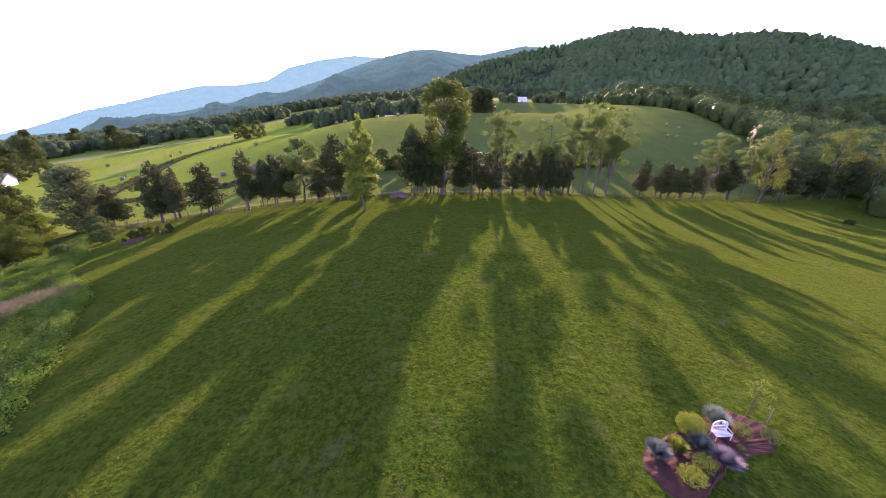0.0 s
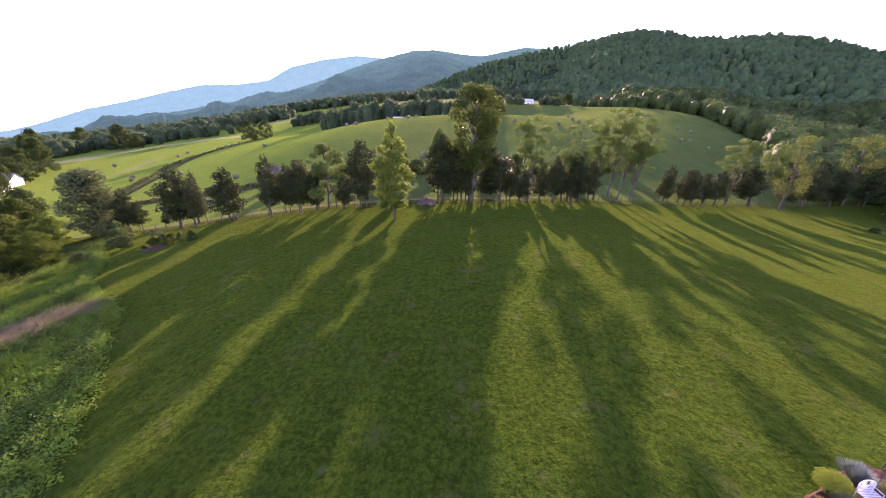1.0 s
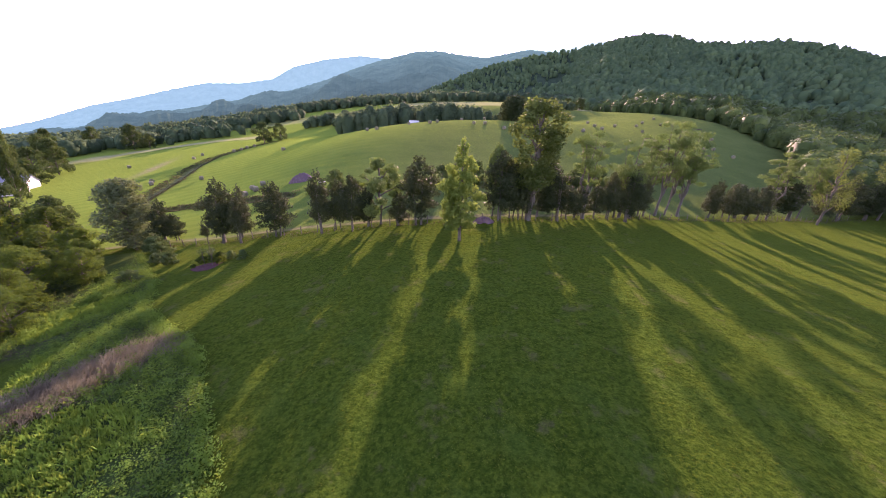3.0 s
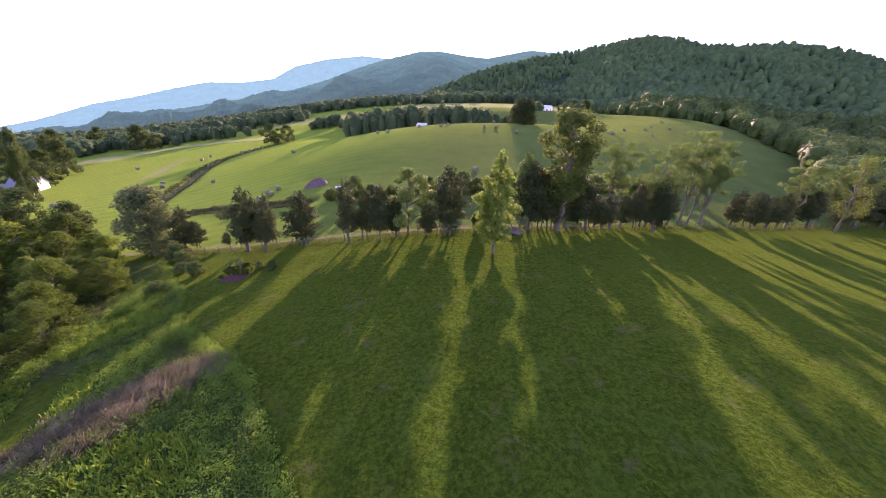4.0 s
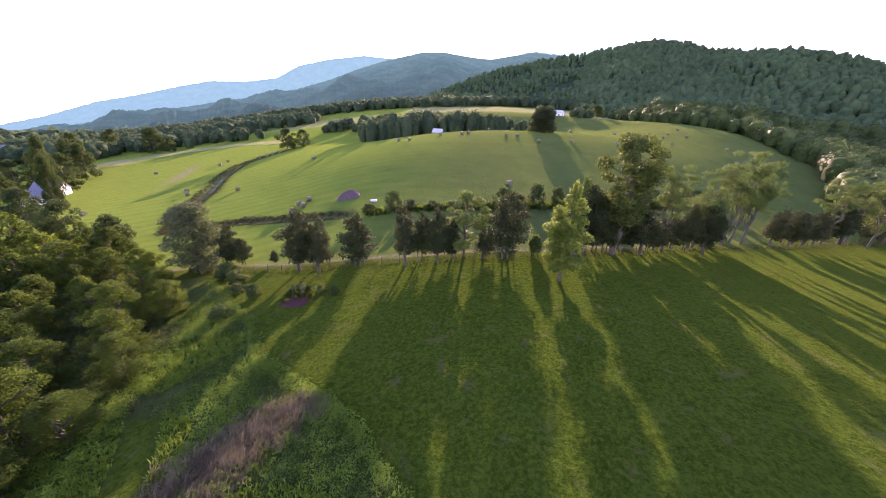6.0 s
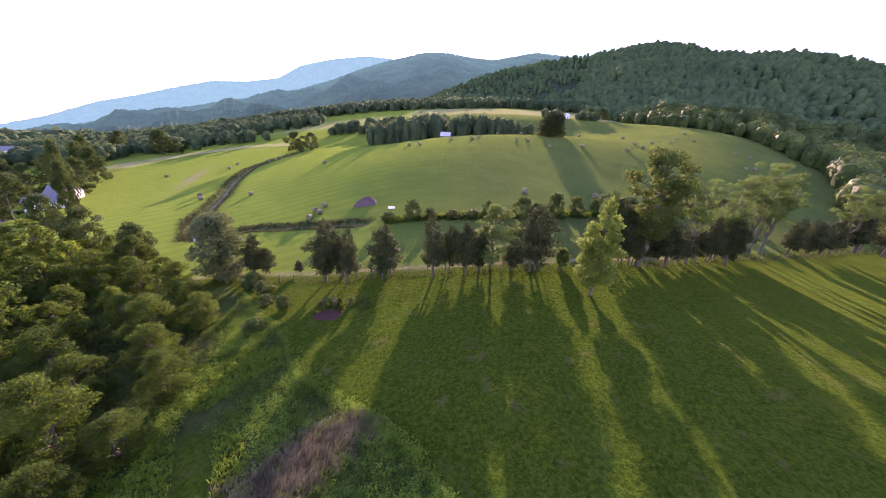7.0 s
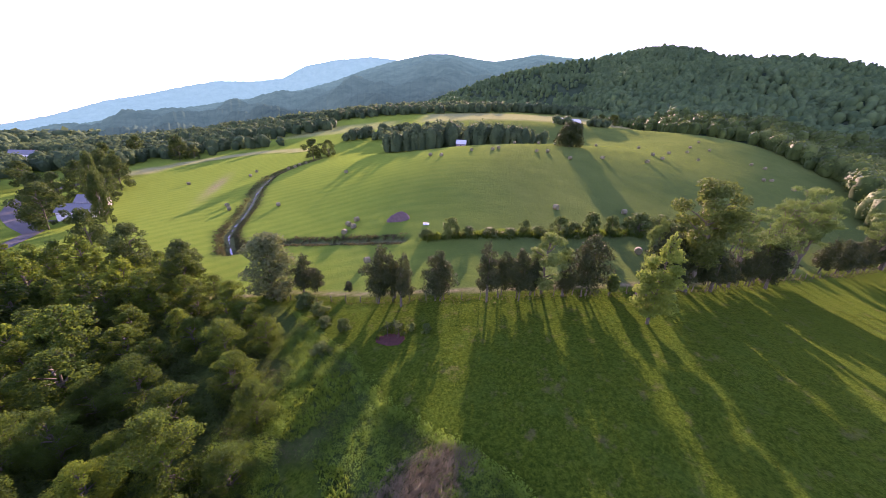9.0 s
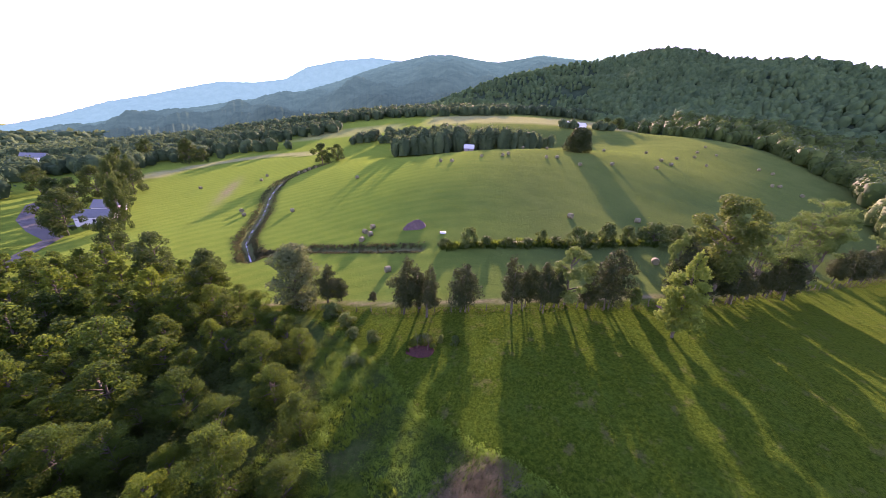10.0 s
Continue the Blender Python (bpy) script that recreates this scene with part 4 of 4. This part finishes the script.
# ---- stubble and clover of the hay meadows ----
HAYGRASS = leafy("meadow_blades", (0.058, 0.122, 0.015), (0.112, 0.180, 0.028), (0.20, 0.29, 0.034), 0.32)
mx, my = dice.uniform(-240, 125, 110000), 58 + 190 * dice.random(110000) ** 1.2
keep = (my > fence_y(mx) + 4.5) & (off_line(mx, my, CREEK)[0] > 3) & (off_line(mx, my, CROSS_DITCH)[0] > 2) & (off_line(mx, my, TAN_BANK)[0] > 11) & (my < 262) & (mx > -100 - my)
keep &= (np.sin((my * 0.9 + 0.35 * mx) * 1.1) + dice.normal(scale=0.9, size=len(mx)) > -0.3)
sprays("meadow_grass", np.stack([mx[keep], my[keep]], 1), HAYGRASS, "mown hay meadow grass in faint windrows", "grass", 15, 0.12, 0.22, 1)

# ---- low growth round the mulch ring ----
sprout = [tree("low_shrub", 141 + k, "wood", 1.4, 1.6, "small dark shrub in the mulch ring", "shrub", "shrubs in the mulch ring", 500) for k in range(2)]
stand(sprout, [(-53.2, 50.3, 1.5, 1.6), (-52.0, 50.8, 1.7, 1.8), (-50.4, 50.6, 1.5, 1.9), (-49.7, 49.4, 1.2, 1.3), (-51.2, 50.2, 1.1, 1.4), (-53.9, 49.2, 0.7, 0.8)], dice)
settle()

# ---- creek, mulch, heap ----
def strip(name, line, half, lift, mat, label, category, wobble=0.0):
    verts, faces = [], []
    pts = []
    for (ax, ay), (bx, by) in zip(line, line[1:]):
        n = max(2, int(math.hypot(bx - ax, by - ay) / 1.5))
        pts += [(ax + (bx - ax) * k / n, ay + (by - ay) * k / n) for k in range(n)]
    pts.append(line[-1])
    for n, (x, y) in enumerate(pts):
        (ax, ay), (bx, by) = pts[max(n - 1, 0)], pts[min(n + 1, len(pts) - 1)]
        d = Vector((bx - ax, by - ay)).normalized()
        w = half * (1 + wobble * math.sin(n * 0.9))
        sway = wobble * half * math.sin(n * 0.5)
        for s in (-1, 1):
            px, py = x - d.y * (w * s + sway), y + d.x * (w * s + sway)
            verts.append((px, py, gz(px, py) + lift))
        if n:
            k = 2 * n
            faces.append((k - 2, k, k + 1, k - 1))
    me = from_arrays(name, verts, faces, mat, True)
    return tagged(new(name, me), label, category, kind="structure")


strip("water", CREEK, 0.15, -1.32, WATER, "narrow creek with glinting water", "creek", 0.9)
strip("road", [(-168, 70), (-182, 92), (-192, 110), (-212, 120), (-234, 133), (-256, 153), (-262, 175), (-258, 200)], 2.6, 0.12, ASPHALT, "narrow grey asphalt lane through the trees", "road")
strip("drive", [(-212, 120), (-205, 122), (-199, 124)], 1.8, 0.13, ASPHALT, "short asphalt drive to the house", "road")


def mound(name, x, y, rx, ry, h, mat, label, category, seed):
    rng = np.random.default_rng(seed)
    bm = bmesh.new()
    bmesh.ops.create_grid(bm, x_segments=26, y_segments=26, size=1)
    for v in list(bm.verts):
        r = math.hypot(v.co.x, v.co.y)
        wob = 1 + 0.12 * math.sin(3 * math.atan2(v.co.y, v.co.x) + seed)
        px, py = x + v.co.x * rx, y + v.co.y * ry
        up = h * max(0, 1 - (r * wob) ** 2.2) * rng.uniform(0.8, 1.15)
        v.co = (px - x, py - y, gz(px, py) - gz(x, y) + (up if r * wob < 1 else -0.3))
    me = bpy.data.meshes.new(name)
    bm.to_mesh(me)
    bm.free()
    me.materials.append(mat)
    ob = new(name, me)
    ob.location = (x, y, gz(x, y))
    return tagged(ob, label, category)


mound("brush_heap", -59.1, 100.4, 3.6, 2.2, 1.9, HEAP, "dark purplish heap of piled brush in the meadow", "heap", 1)
mound("mulch_ring", -51.6, 49.0, 2.5, 1.6, 0.12, MULCH, "round bed of red mulch under bare saplings", "mulch bed", 2)
mound("stump_heap", -8.5, 57.6, 1.8, 0.9, 1.0, HEAP, "heap of dead branches by the fence", "heap", 3)

# bare saplings in the mulch ring
for k, (x, y) in enumerate(((-52.4, 49.6), (-51.2, 49.9), (-50.6, 49.0))):
    r = np.random.default_rng(200 + k)
    root = thing("bare_sapling", x, y, "bare thin sapling standing in a mulch ring", "sapling", "saplings in the mulch ring")
    paths = [limb(r, (0, 0, -0.1), (0.1, 0, 2.6), 0.045, 0.015, 4, 0.03)]
    paths += [limb(r, (0, 0, 1.2 + 0.25 * j), (math.cos(j * 2.1) * 0.7, math.sin(j * 2.1) * 0.7, 2.0 + 0.25 * j), 0.018, 0.006, 2) for j in range(5)]
    tv, tf = tubes(paths, 5)
    mesh_part("stem", from_arrays("stem", tv, tf, BARK, True), root)
    cv, cf = foliage(r, [(0, 0, 2.2, 0.7, 0.7, 0.6)], 130, 0.16, 0.3)
    mesh_part("leaves", from_arrays("leaves", cv, cf, SILVER), root)


# ---- hay bales ----
def bale():
    root = tagged(new("hay_bale"), "large round bale of grey-gold hay lying in the meadow", "hay bale", "round hay bales")
    bm = bmesh.new()
    bmesh.ops.create_cone(bm, cap_ends=True, segments=22, radius1=0.78, radius2=0.78, depth=1.4, matrix=pose(0, 0, 0.74, 0, 90, 0))
    bmesh.ops.bevel(bm, geom=[e for e in bm.edges if abs(e.verts[0].co.x - e.verts[1].co.x) < 1e-4], offset=0.1, segments=2, affect="EDGES")
    r = random.Random(3)
    for v in bm.verts:
        v.co += Vector((r.uniform(-1, 1), r.uniform(-1, 1), r.uniform(-1, 1))) * 0.03
        v.co.z = max(v.co.z, -0.02)
    part("roll", bm, HAY, root)
    bm = bmesh.new()
    for x in (-0.35, 0, 0.35):
        ring = bmesh.ops.create_cone(bm, cap_ends=False, segments=22, radius1=0.80, radius2=0.80, depth=0.03, matrix=pose(x, 0, 0.74, 0, 90, 0))
    part("twine", bm, WEATHERED, root)
    return root


BALES_NEAR = [(-62.9, 77.2), (-153.2, 108.6), (-189.5, 178.5), (-137.1, 134.2), (-132.9, 129.2), (-113.2, 130.6), (-74.9, 96.8), (-73.0, 99.6), (-73.4, 104.5), (-75.3, 102.0), (-96.7, 166.2), (-161.3, 196.9),
              (-159.0, 186.8), (-138.4, 198.7), (-137.8, 203.6), (-141.4, 196.2), (-135.5, 207.7), (-0.1, 76.2)]
BALES_HILL = [(-55.0, 168.1), (-49.4, 163.8), (-34.8, 169.5), (-24.5, 169.9), (-21.1, 174.2), (-3.2, 168.6), (2.3, 169.6), (10.1, 159.2), (27.0, 164.1), (48.2, 164.1), (62.0, 175.6), (131.4, 250.7),
              (112.7, 230.8), (122.8, 227.0), (61.5, 183.6), (80, 200), (92, 192), (100, 214), (70, 214), (40, 205), (5, 200), (-8, 204), (133, 205), (138, 201), (118, 178), (124, 180), (129, 172), (-12, 101), (10, 104)]
first = bale()
for n, (x, y) in enumerate(BALES_NEAR + BALES_HILL):
    m = pose(x, y, gz(x, y) - 0.03, 0, 0, dice.uniform(0, 180))
    if n:
        copy_thing(first, m)
    else:
        held = m
first.matrix_basis = held


# ---- fence ----
fence = thing("fence", -36, 57.2, "old farm fence of grey wooden posts and wire", "fence")
post_mesh = None
origin = Vector(fence.location)
along = np.arange(-79, 131, 3.2)
tops = []
for n, x in enumerate(along):
    y = float(fence_y(x)) + 0.15 * math.sin(n * 1.7)
    if post_mesh is None:
        bm = bmesh.new()
        bmesh.ops.create_cone(bm, cap_ends=True, segments=7, radius1=0.085, radius2=0.07, depth=1.7, matrix=pose(0, 0, 0.55))
        post_mesh = bpy.data.meshes.new("post")
        bm.to_mesh(post_mesh)
        bm.free()
        post_mesh.materials.append(BARK)
    p = mesh_part("post", post_mesh, fence)
    p.location = Vector((x, y, gz(x, y))) - origin
    p.rotation_euler = (0.06 * math.sin(n * 2.3), 0.08 * math.sin(n * 1.1), 0)
    tops.append(p.location.copy())
for z in (0.45, 0.8, 1.15):
    tv, tf = tubes([[(t.x, t.y, t.z + z, 0.006) for t in tops]], 3)
    mesh_part("wire", from_arrays("wire", tv, tf, BARK), fence)

# ---- trough ----
trough = thing("water_trough", -50.2, 93.6, "white rectangular water trough in the meadow", "trough")
bm = bmesh.new()
box(bm, 0, 0, 0.30, 1.7, 0.75, 0.56, 0.05)
part("tub", bm, WHITE, trough)
bm = bmesh.new()
box(bm, 0, 0, 0.585, 1.5, 0.55, 0.02)
part("water", bm, WATER, trough)
bm = bmesh.new()
box(bm, 0, 0, 0.02, 1.5, 0.65, 0.08)
part("plinth", bm, WEATHERED, trough)


# ---- buildings ----
def gable(name, x, y, turn, length, depth, wall_h, roof_h, wall_mat, roof_mat, label, category, windows=3, storeys=1, brick=False):
    root = thing(name, x, y, label, category, turn=radians(turn))
    bm = bmesh.new()
    box(bm, 0, 0, wall_h / 2 - 0.5, length, depth, wall_h + 1)
    ends = []
    for s in (-1, 1):
        v = [bm.verts.new((s * length / 2, -depth / 2, wall_h)), bm.verts.new((s * length / 2, depth / 2, wall_h)), bm.verts.new((s * length / 2, 0, wall_h + roof_h))]
        bm.faces.new(v)
    part("wall", bm, wall_mat, root)
    slope = math.atan2(roof_h, depth / 2)
    long = math.hypot(roof_h, depth / 2) + 0.6
    for s in (-1, 1):
        bm = bmesh.new()
        bmesh.ops.create_cube(bm, size=1, matrix=pose(0, s * (depth / 4 + 0.12), wall_h + roof_h / 2 + 0.02, -s * math.degrees(slope)) @ Matrix.Diagonal((length + 0.8, long, 0.14, 1)))
        part("roof", bm, roof_mat, root)
    for side in (-1, 1):
        for st in range(storeys):
            for k in range(windows):
                wx = length * ((k + 0.5) / windows - 0.5)
                wz = 1.6 + 2.7 * st
                bm = bmesh.new()
                box(bm, wx, side * (depth / 2 + 0.03), wz, 1.1, 0.1, 1.4)
                w = part("window", bm, WHITE, root)
                bm = bmesh.new()
                box(bm, wx, side * (depth / 2 + 0.06), wz, 0.9, 0.08, 1.2)
                part("pane", bm, GLASS, w)
    bm = bmesh.new()
    box(bm, length * 0.02 + 0.9, -(depth / 2 + 0.04), 1.0, 1.0, 0.1, 2.1)
    part("door", bm, WEATHERED, root)
    if brick:
        bm = bmesh.new()
        box(bm, length * 0.3, 0.4, wall_h + roof_h * 0.8, 0.7, 0.7, 2.0)
        part("chimney", bm, BRICK, root)
    return root


gable("farm_cottage", -194.5, 128.5, 25, 12, 7.5, 3.0, 2.4, WHITE, ROOF, "white cottage with a grey shingle roof among trees", "house", brick=True)
gable("small_house", -203, 141, 20, 9, 7, 3.4, 2.6, WHITE, ROOF, "small white house with a grey roof among trees", "house", 2)
gable("white_farmhouse", -411, 275, 35, 15, 9, 6.0, 3.2, WHITE, ROOF, "two-storey white farmhouse on the valley slope", "house", 4, 2, True)
gable("ranch_house", -395, 470, 15, 20, 9, 3.2, 3.0, BRICK, ROOF, "long low house with a blue-grey roof above the trees", "house", 4)
gable("hay_barn", -38.7, 231, -10, 6, 5.5, 2.6, 2.2, WEATHERED, TIN, "small weathered barn with a bright metal roof", "barn", 1)
gable("dairy_barn", 73, 346, 8, 12, 8, 3.4, 2.4, WHITE, TIN, "white barn with a pale metal roof behind the hill", "barn", 3).location.z -= 1.4
gable("machine_shed", 61, 352, 8, 10, 7, 2.6, 1.8, WHITE, TIN, "low white shed beside the barn", "barn", 2)
gable("far_barn", -172, 520, 10, 16, 9, 4.5, 3, WHITE, TIN, "far white barn at the foot of the mountain", "barn", 2)
gable("far_shed", -150, 523, 10, 9, 7, 3.0, 2, WHITE, TIN, "far white shed at the foot of the mountain", "barn", 1)

# ---- flower bed with bench ----
BED = [(9.2, 10.3), (10.4, 11.1), (11.9, 11.7), (14.0, 12.7), (16.0, 13.4), (17.3, 12.7), (17.6, 11.8), (16.4, 11.0), (14.8, 10.6), (13.2, 10.1), (12.4, 9.5), (11.0, 8.6), (9.5, 8.8)]
for _ in range(2):
    BED = [((a[0] * (1 - k) + b[0] * k), (a[1] * (1 - k) + b[1] * k)) for a, b in zip(BED, BED[1:] + BED[:1]) for k in (0.25, 0.75)]
BED = [(x + 0.06 * math.sin(7 * n), y + 0.06 * math.cos(5 * n)) for n, (x, y) in enumerate(BED)]
bm = bmesh.new()
mid = bm.verts.new((13.4, 11.1, gz(13.4, 11.1) + 0.14))
inner = [bm.verts.new((13.4 + (x - 13.4) * 0.9, 11.1 + (y - 11.1) * 0.9, gz(x, y) + 0.11)) for x, y in BED]
rim_v = [bm.verts.new((x, y, gz(x, y) - 0.04)) for x, y in BED]
for k in range(len(BED)):
    j = (k + 1) % len(BED)
    bm.faces.new((mid, inner[j], inner[k]))
    bm.faces.new((inner[k], inner[j], rim_v[j], rim_v[k]))
bmesh.ops.recalc_face_normals(bm, faces=bm.faces)
bmesh.ops.subdivide_edges(bm, edges=bm.edges[:], cuts=2, use_grid_fill=True)
for v in bm.verts:
    v.co.z += 0.035 * math.sin(v.co.x * 9) * math.sin(v.co.y * 11)
me = bpy.data.meshes.new("flower_bed")
bm.to_mesh(me)
bm.free()
me.materials.append(MULCH)
tagged(new("flower_bed", me), "irregular flower bed of dark red mulch in the lawn", "flower bed")


def bar(bm, a, b, r, sides=6):
    a, b = Vector(a), Vector(b)
    m = Matrix.Translation((a + b) / 2) @ (b - a).to_track_quat("Z", "Y").to_matrix().to_4x4()
    bmesh.ops.create_cone(bm, cap_ends=True, segments=sides, radius1=r, radius2=r, depth=(b - a).length, matrix=m)


bench = thing("garden_bench", 13.9, 11.45, "white metal garden bench with scrolled arched back on mulch", "bench", turn=radians(4))
bench.location.z += 0.12
bench.scale = (0.78, 0.78, 0.78)
for x in (-0.5, 0.5):
    for y in (-0.22, 0.2):
        bm = bmesh.new()
        bar(bm, (x, y, 0), (x, y, 0.42), 0.022)
        part("leg", bm, WHITE, bench)
    bm = bmesh.new()
    bar(bm, (x, -0.22, 0.62), (x, 0.22, 0.66), 0.02)
    bar(bm, (x, -0.22, 0.42), (x, -0.22, 0.62), 0.018)
    part("armrest", bm, WHITE, bench)
for k in range(6):
    bm = bmesh.new()
    box(bm, 0, -0.22 + 0.084 * k, 0.43, 1.08, 0.055, 0.022, 0.004)
    part("slat", bm, WHITE, bench)
bm = bmesh.new()
last = None
for k in range(17):
    a = math.pi * k / 16
    p = (-0.52 * math.cos(a), 0.24 + 0.05 * math.sin(a), 0.84 + 0.30 * math.sin(a))
    if last:
        bar(bm, last, p, 0.03)
    last = p
for x in (-0.52, 0.52):
    bar(bm, (x, 0.22, 0.42), (x, 0.24, 0.85), 0.03)
bar(bm, (-0.52, 0.23, 0.82), (0.52, 0.23, 0.82), 0.026)
bar(bm, (-0.52, 0.23, 0.5), (0.52, 0.23, 0.5), 0.022)
part("back_frame", bm, WHITE, bench)
for s in (-1, 1):
    bm = bmesh.new()
    last = None
    for k in range(26):
        a, r = k * 0.42 + 0.5, 0.19 - 0.0065 * k
        p = (s * (0.25 + r * math.cos(a)), 0.245, 0.98 + 0.8 * r * math.sin(a))
        if last:
            bar(bm, last, p, 0.016, 4)
        last = p
    part("scroll", bm, WHITE, bench)
for k in range(9):
    bm = bmesh.new()
    x = -0.44 + 0.11 * k
    bar(bm, (x, 0.225, 0.5), (x, 0.23, 0.82), 0.016, 4)
    part("spindle", bm, WHITE, bench)


def plant(name, x, y, kind, h, w, mat, count, size, label, seed):
    r = np.random.default_rng(seed)
    root = thing(name, x, y, label, "plant", "plants of the flower bed")
    root.location.z += 0.08
    if kind == "ball":
        cv, cf = foliage(r, [(0, 0, h * 0.5, w / 2, w / 2, h * 0.5), (w * 0.15, 0, h * 0.6, w * 0.3, w * 0.35, h * 0.35), (-w * 0.15, 0.1, h * 0.55, w * 0.3, w * 0.3, h * 0.38)], count, size, 0.75, 0.2)
        tv, tf = tubes([limb(r, (0, 0, -0.05), (math.cos(k) * w * 0.25, math.sin(k) * w * 0.25, h * 0.6), 0.02, 0.006, 2) for k in range(5)], 4)
        mesh_part("stem", from_arrays("stem", tv, tf, BARK), root)
    else:
        a = r.uniform(0, 2 * math.pi, count)
        tilt = r.uniform(0.05, 1.0, count) ** 0.8
        ends = np.stack([np.cos(a) * tilt * w / 2, np.sin(a) * tilt * w / 2, h * (1 - 0.45 * tilt) * r.uniform(0.75, 1.1, count)], 1)
        starts = np.stack([np.cos(a) * 0.06 * w, np.sin(a) * 0.06 * w, 0 * a], 1)
        side = np.stack([-np.sin(a), np.cos(a), 0 * a], 1) * size * 0.5
        midp = starts * 0.4 + ends * 0.6 + np.array([0, 0, 0.06 * h])
        cv = np.stack([starts, midp + side, ends, midp - side], 1).reshape(-1, 3)
        cf = np.arange(count * 4).reshape(-1, 4)
    mesh_part("leaves", from_arrays("leaves", cv, cf, mat), root)


BLUE = leafy("blue_leaves", (0.09, 0.14, 0.13), (0.20, 0.27, 0.26), (0.16, 0.22, 0.16), 0.25)
LIME = leafy("lime_leaves", (0.09, 0.16, 0.015), (0.20, 0.28, 0.03), (0.30, 0.36, 0.03), 0.28)
GREEN = leafy("garden_leaves", (0.05, 0.10, 0.02), (0.13, 0.20, 0.04), (0.30, 0.36, 0.05), 0.35)
MAUVE = leafy("mauve_leaves", (0.12, 0.13, 0.12), (0.30, 0.28, 0.34), (0.25, 0.22, 0.24), 0.25)
plant("round_bush", 12.5, 11.7, "ball", 1.1, 1.25, LIME, 2340, 0.074, "clipped round yellow-green bush in mulch", 1)
plant("blue_grass", 14.3, 12.3, "spray", 1.15, 1.5, BLUE, 924, 0.023, "spiky blue-green ornamental grass clump in mulch", 2)
plant("silver_bush", 10.2, 10.5, "spray", 0.75, 1.35, BLUE, 924, 0.027, "silvery rounded lavender clump in mulch", 3)
plant("lime_lily", 11.3, 10.8, "spray", 0.7, 1.2, LIME, 352, 0.032, "arching lime green leaves in mulch", 4)
plant("blue_clump", 12.5, 10.9, "spray", 0.85, 1.4, BLUE, 924, 0.023, "blue-green grass clump beside the bench", 5)
plant("lavender", 13.1, 10.2, "spray", 0.9, 1.6, MAUVE, 1012, 0.023, "mauve-flowered lavender clump before the bench", 6)
plant("green_bush", 11.9, 9.9, "ball", 0.7, 1.0, GREEN, 1092, 0.062, "small round green bush in mulch", 7)
plant("yellow_bush", 11.0, 9.4, "ball", 0.6, 1.1, LIME, 936, 0.074, "yellow-leaved low bush in mulch", 8)
plant("rose_bush", 15.2, 11.7, "ball", 0.7, 0.9, GREEN, 520, 0.068, "loose green rose bush in mulch", 9)
plant("rose_bush", 16.5, 11.5, "ball", 0.7, 0.9, GREEN, 572, 0.068, "loose green rose bush in mulch", 10)
plant("small_plant", 14.5, 10.9, "ball", 0.3, 0.35, GREEN, 156, 0.05, "tiny green seedling in mulch", 11)
plant("small_plant", 13.6, 12.0, "ball", 0.35, 0.4, LIME, 182, 0.05, "tiny green seedling in mulch", 12)
plant("small_plant", 15.0, 12.3, "ball", 0.4, 0.5, GREEN, 208, 0.05, "tiny green seedling in mulch", 13)
r = np.random.default_rng(301)
root = thing("young_tree", 16.7, 13.0, "young staked sapling with golden-green leaves", "sapling")
paths = [limb(r, (0, 0, -0.05), (0.1, 0, 2.2), 0.035, 0.01, 4, 0.02)]
lobes = []
for k in range(9):
    a, z = k * 2.4, 0.6 + 0.17 * k
    e = (math.cos(a) * (1.0 - 0.06 * k), math.sin(a) * (1.0 - 0.06 * k), z + 0.5)
    paths.append(limb(r, (0, 0, z), e, 0.014, 0.004, 3))
    lobes.append(((e[0]) * 0.6, e[1] * 0.6, z + 0.3, 0.35, 0.35, 0.16))
tv, tf = tubes(paths, 5)
mesh_part("stem", from_arrays("stem", tv, tf, BARK, True), root)
cv, cf = foliage(r, lobes, 520, 0.085, 0.2)
mesh_part("leaves", from_arrays("leaves", cv, cf, LIME), root)
bm = bmesh.new()
bar(bm, (0.6, -0.5, 0), (0.6, -0.5, 1.1), 0.02)
part("stake", bm, WEATHERED, root)
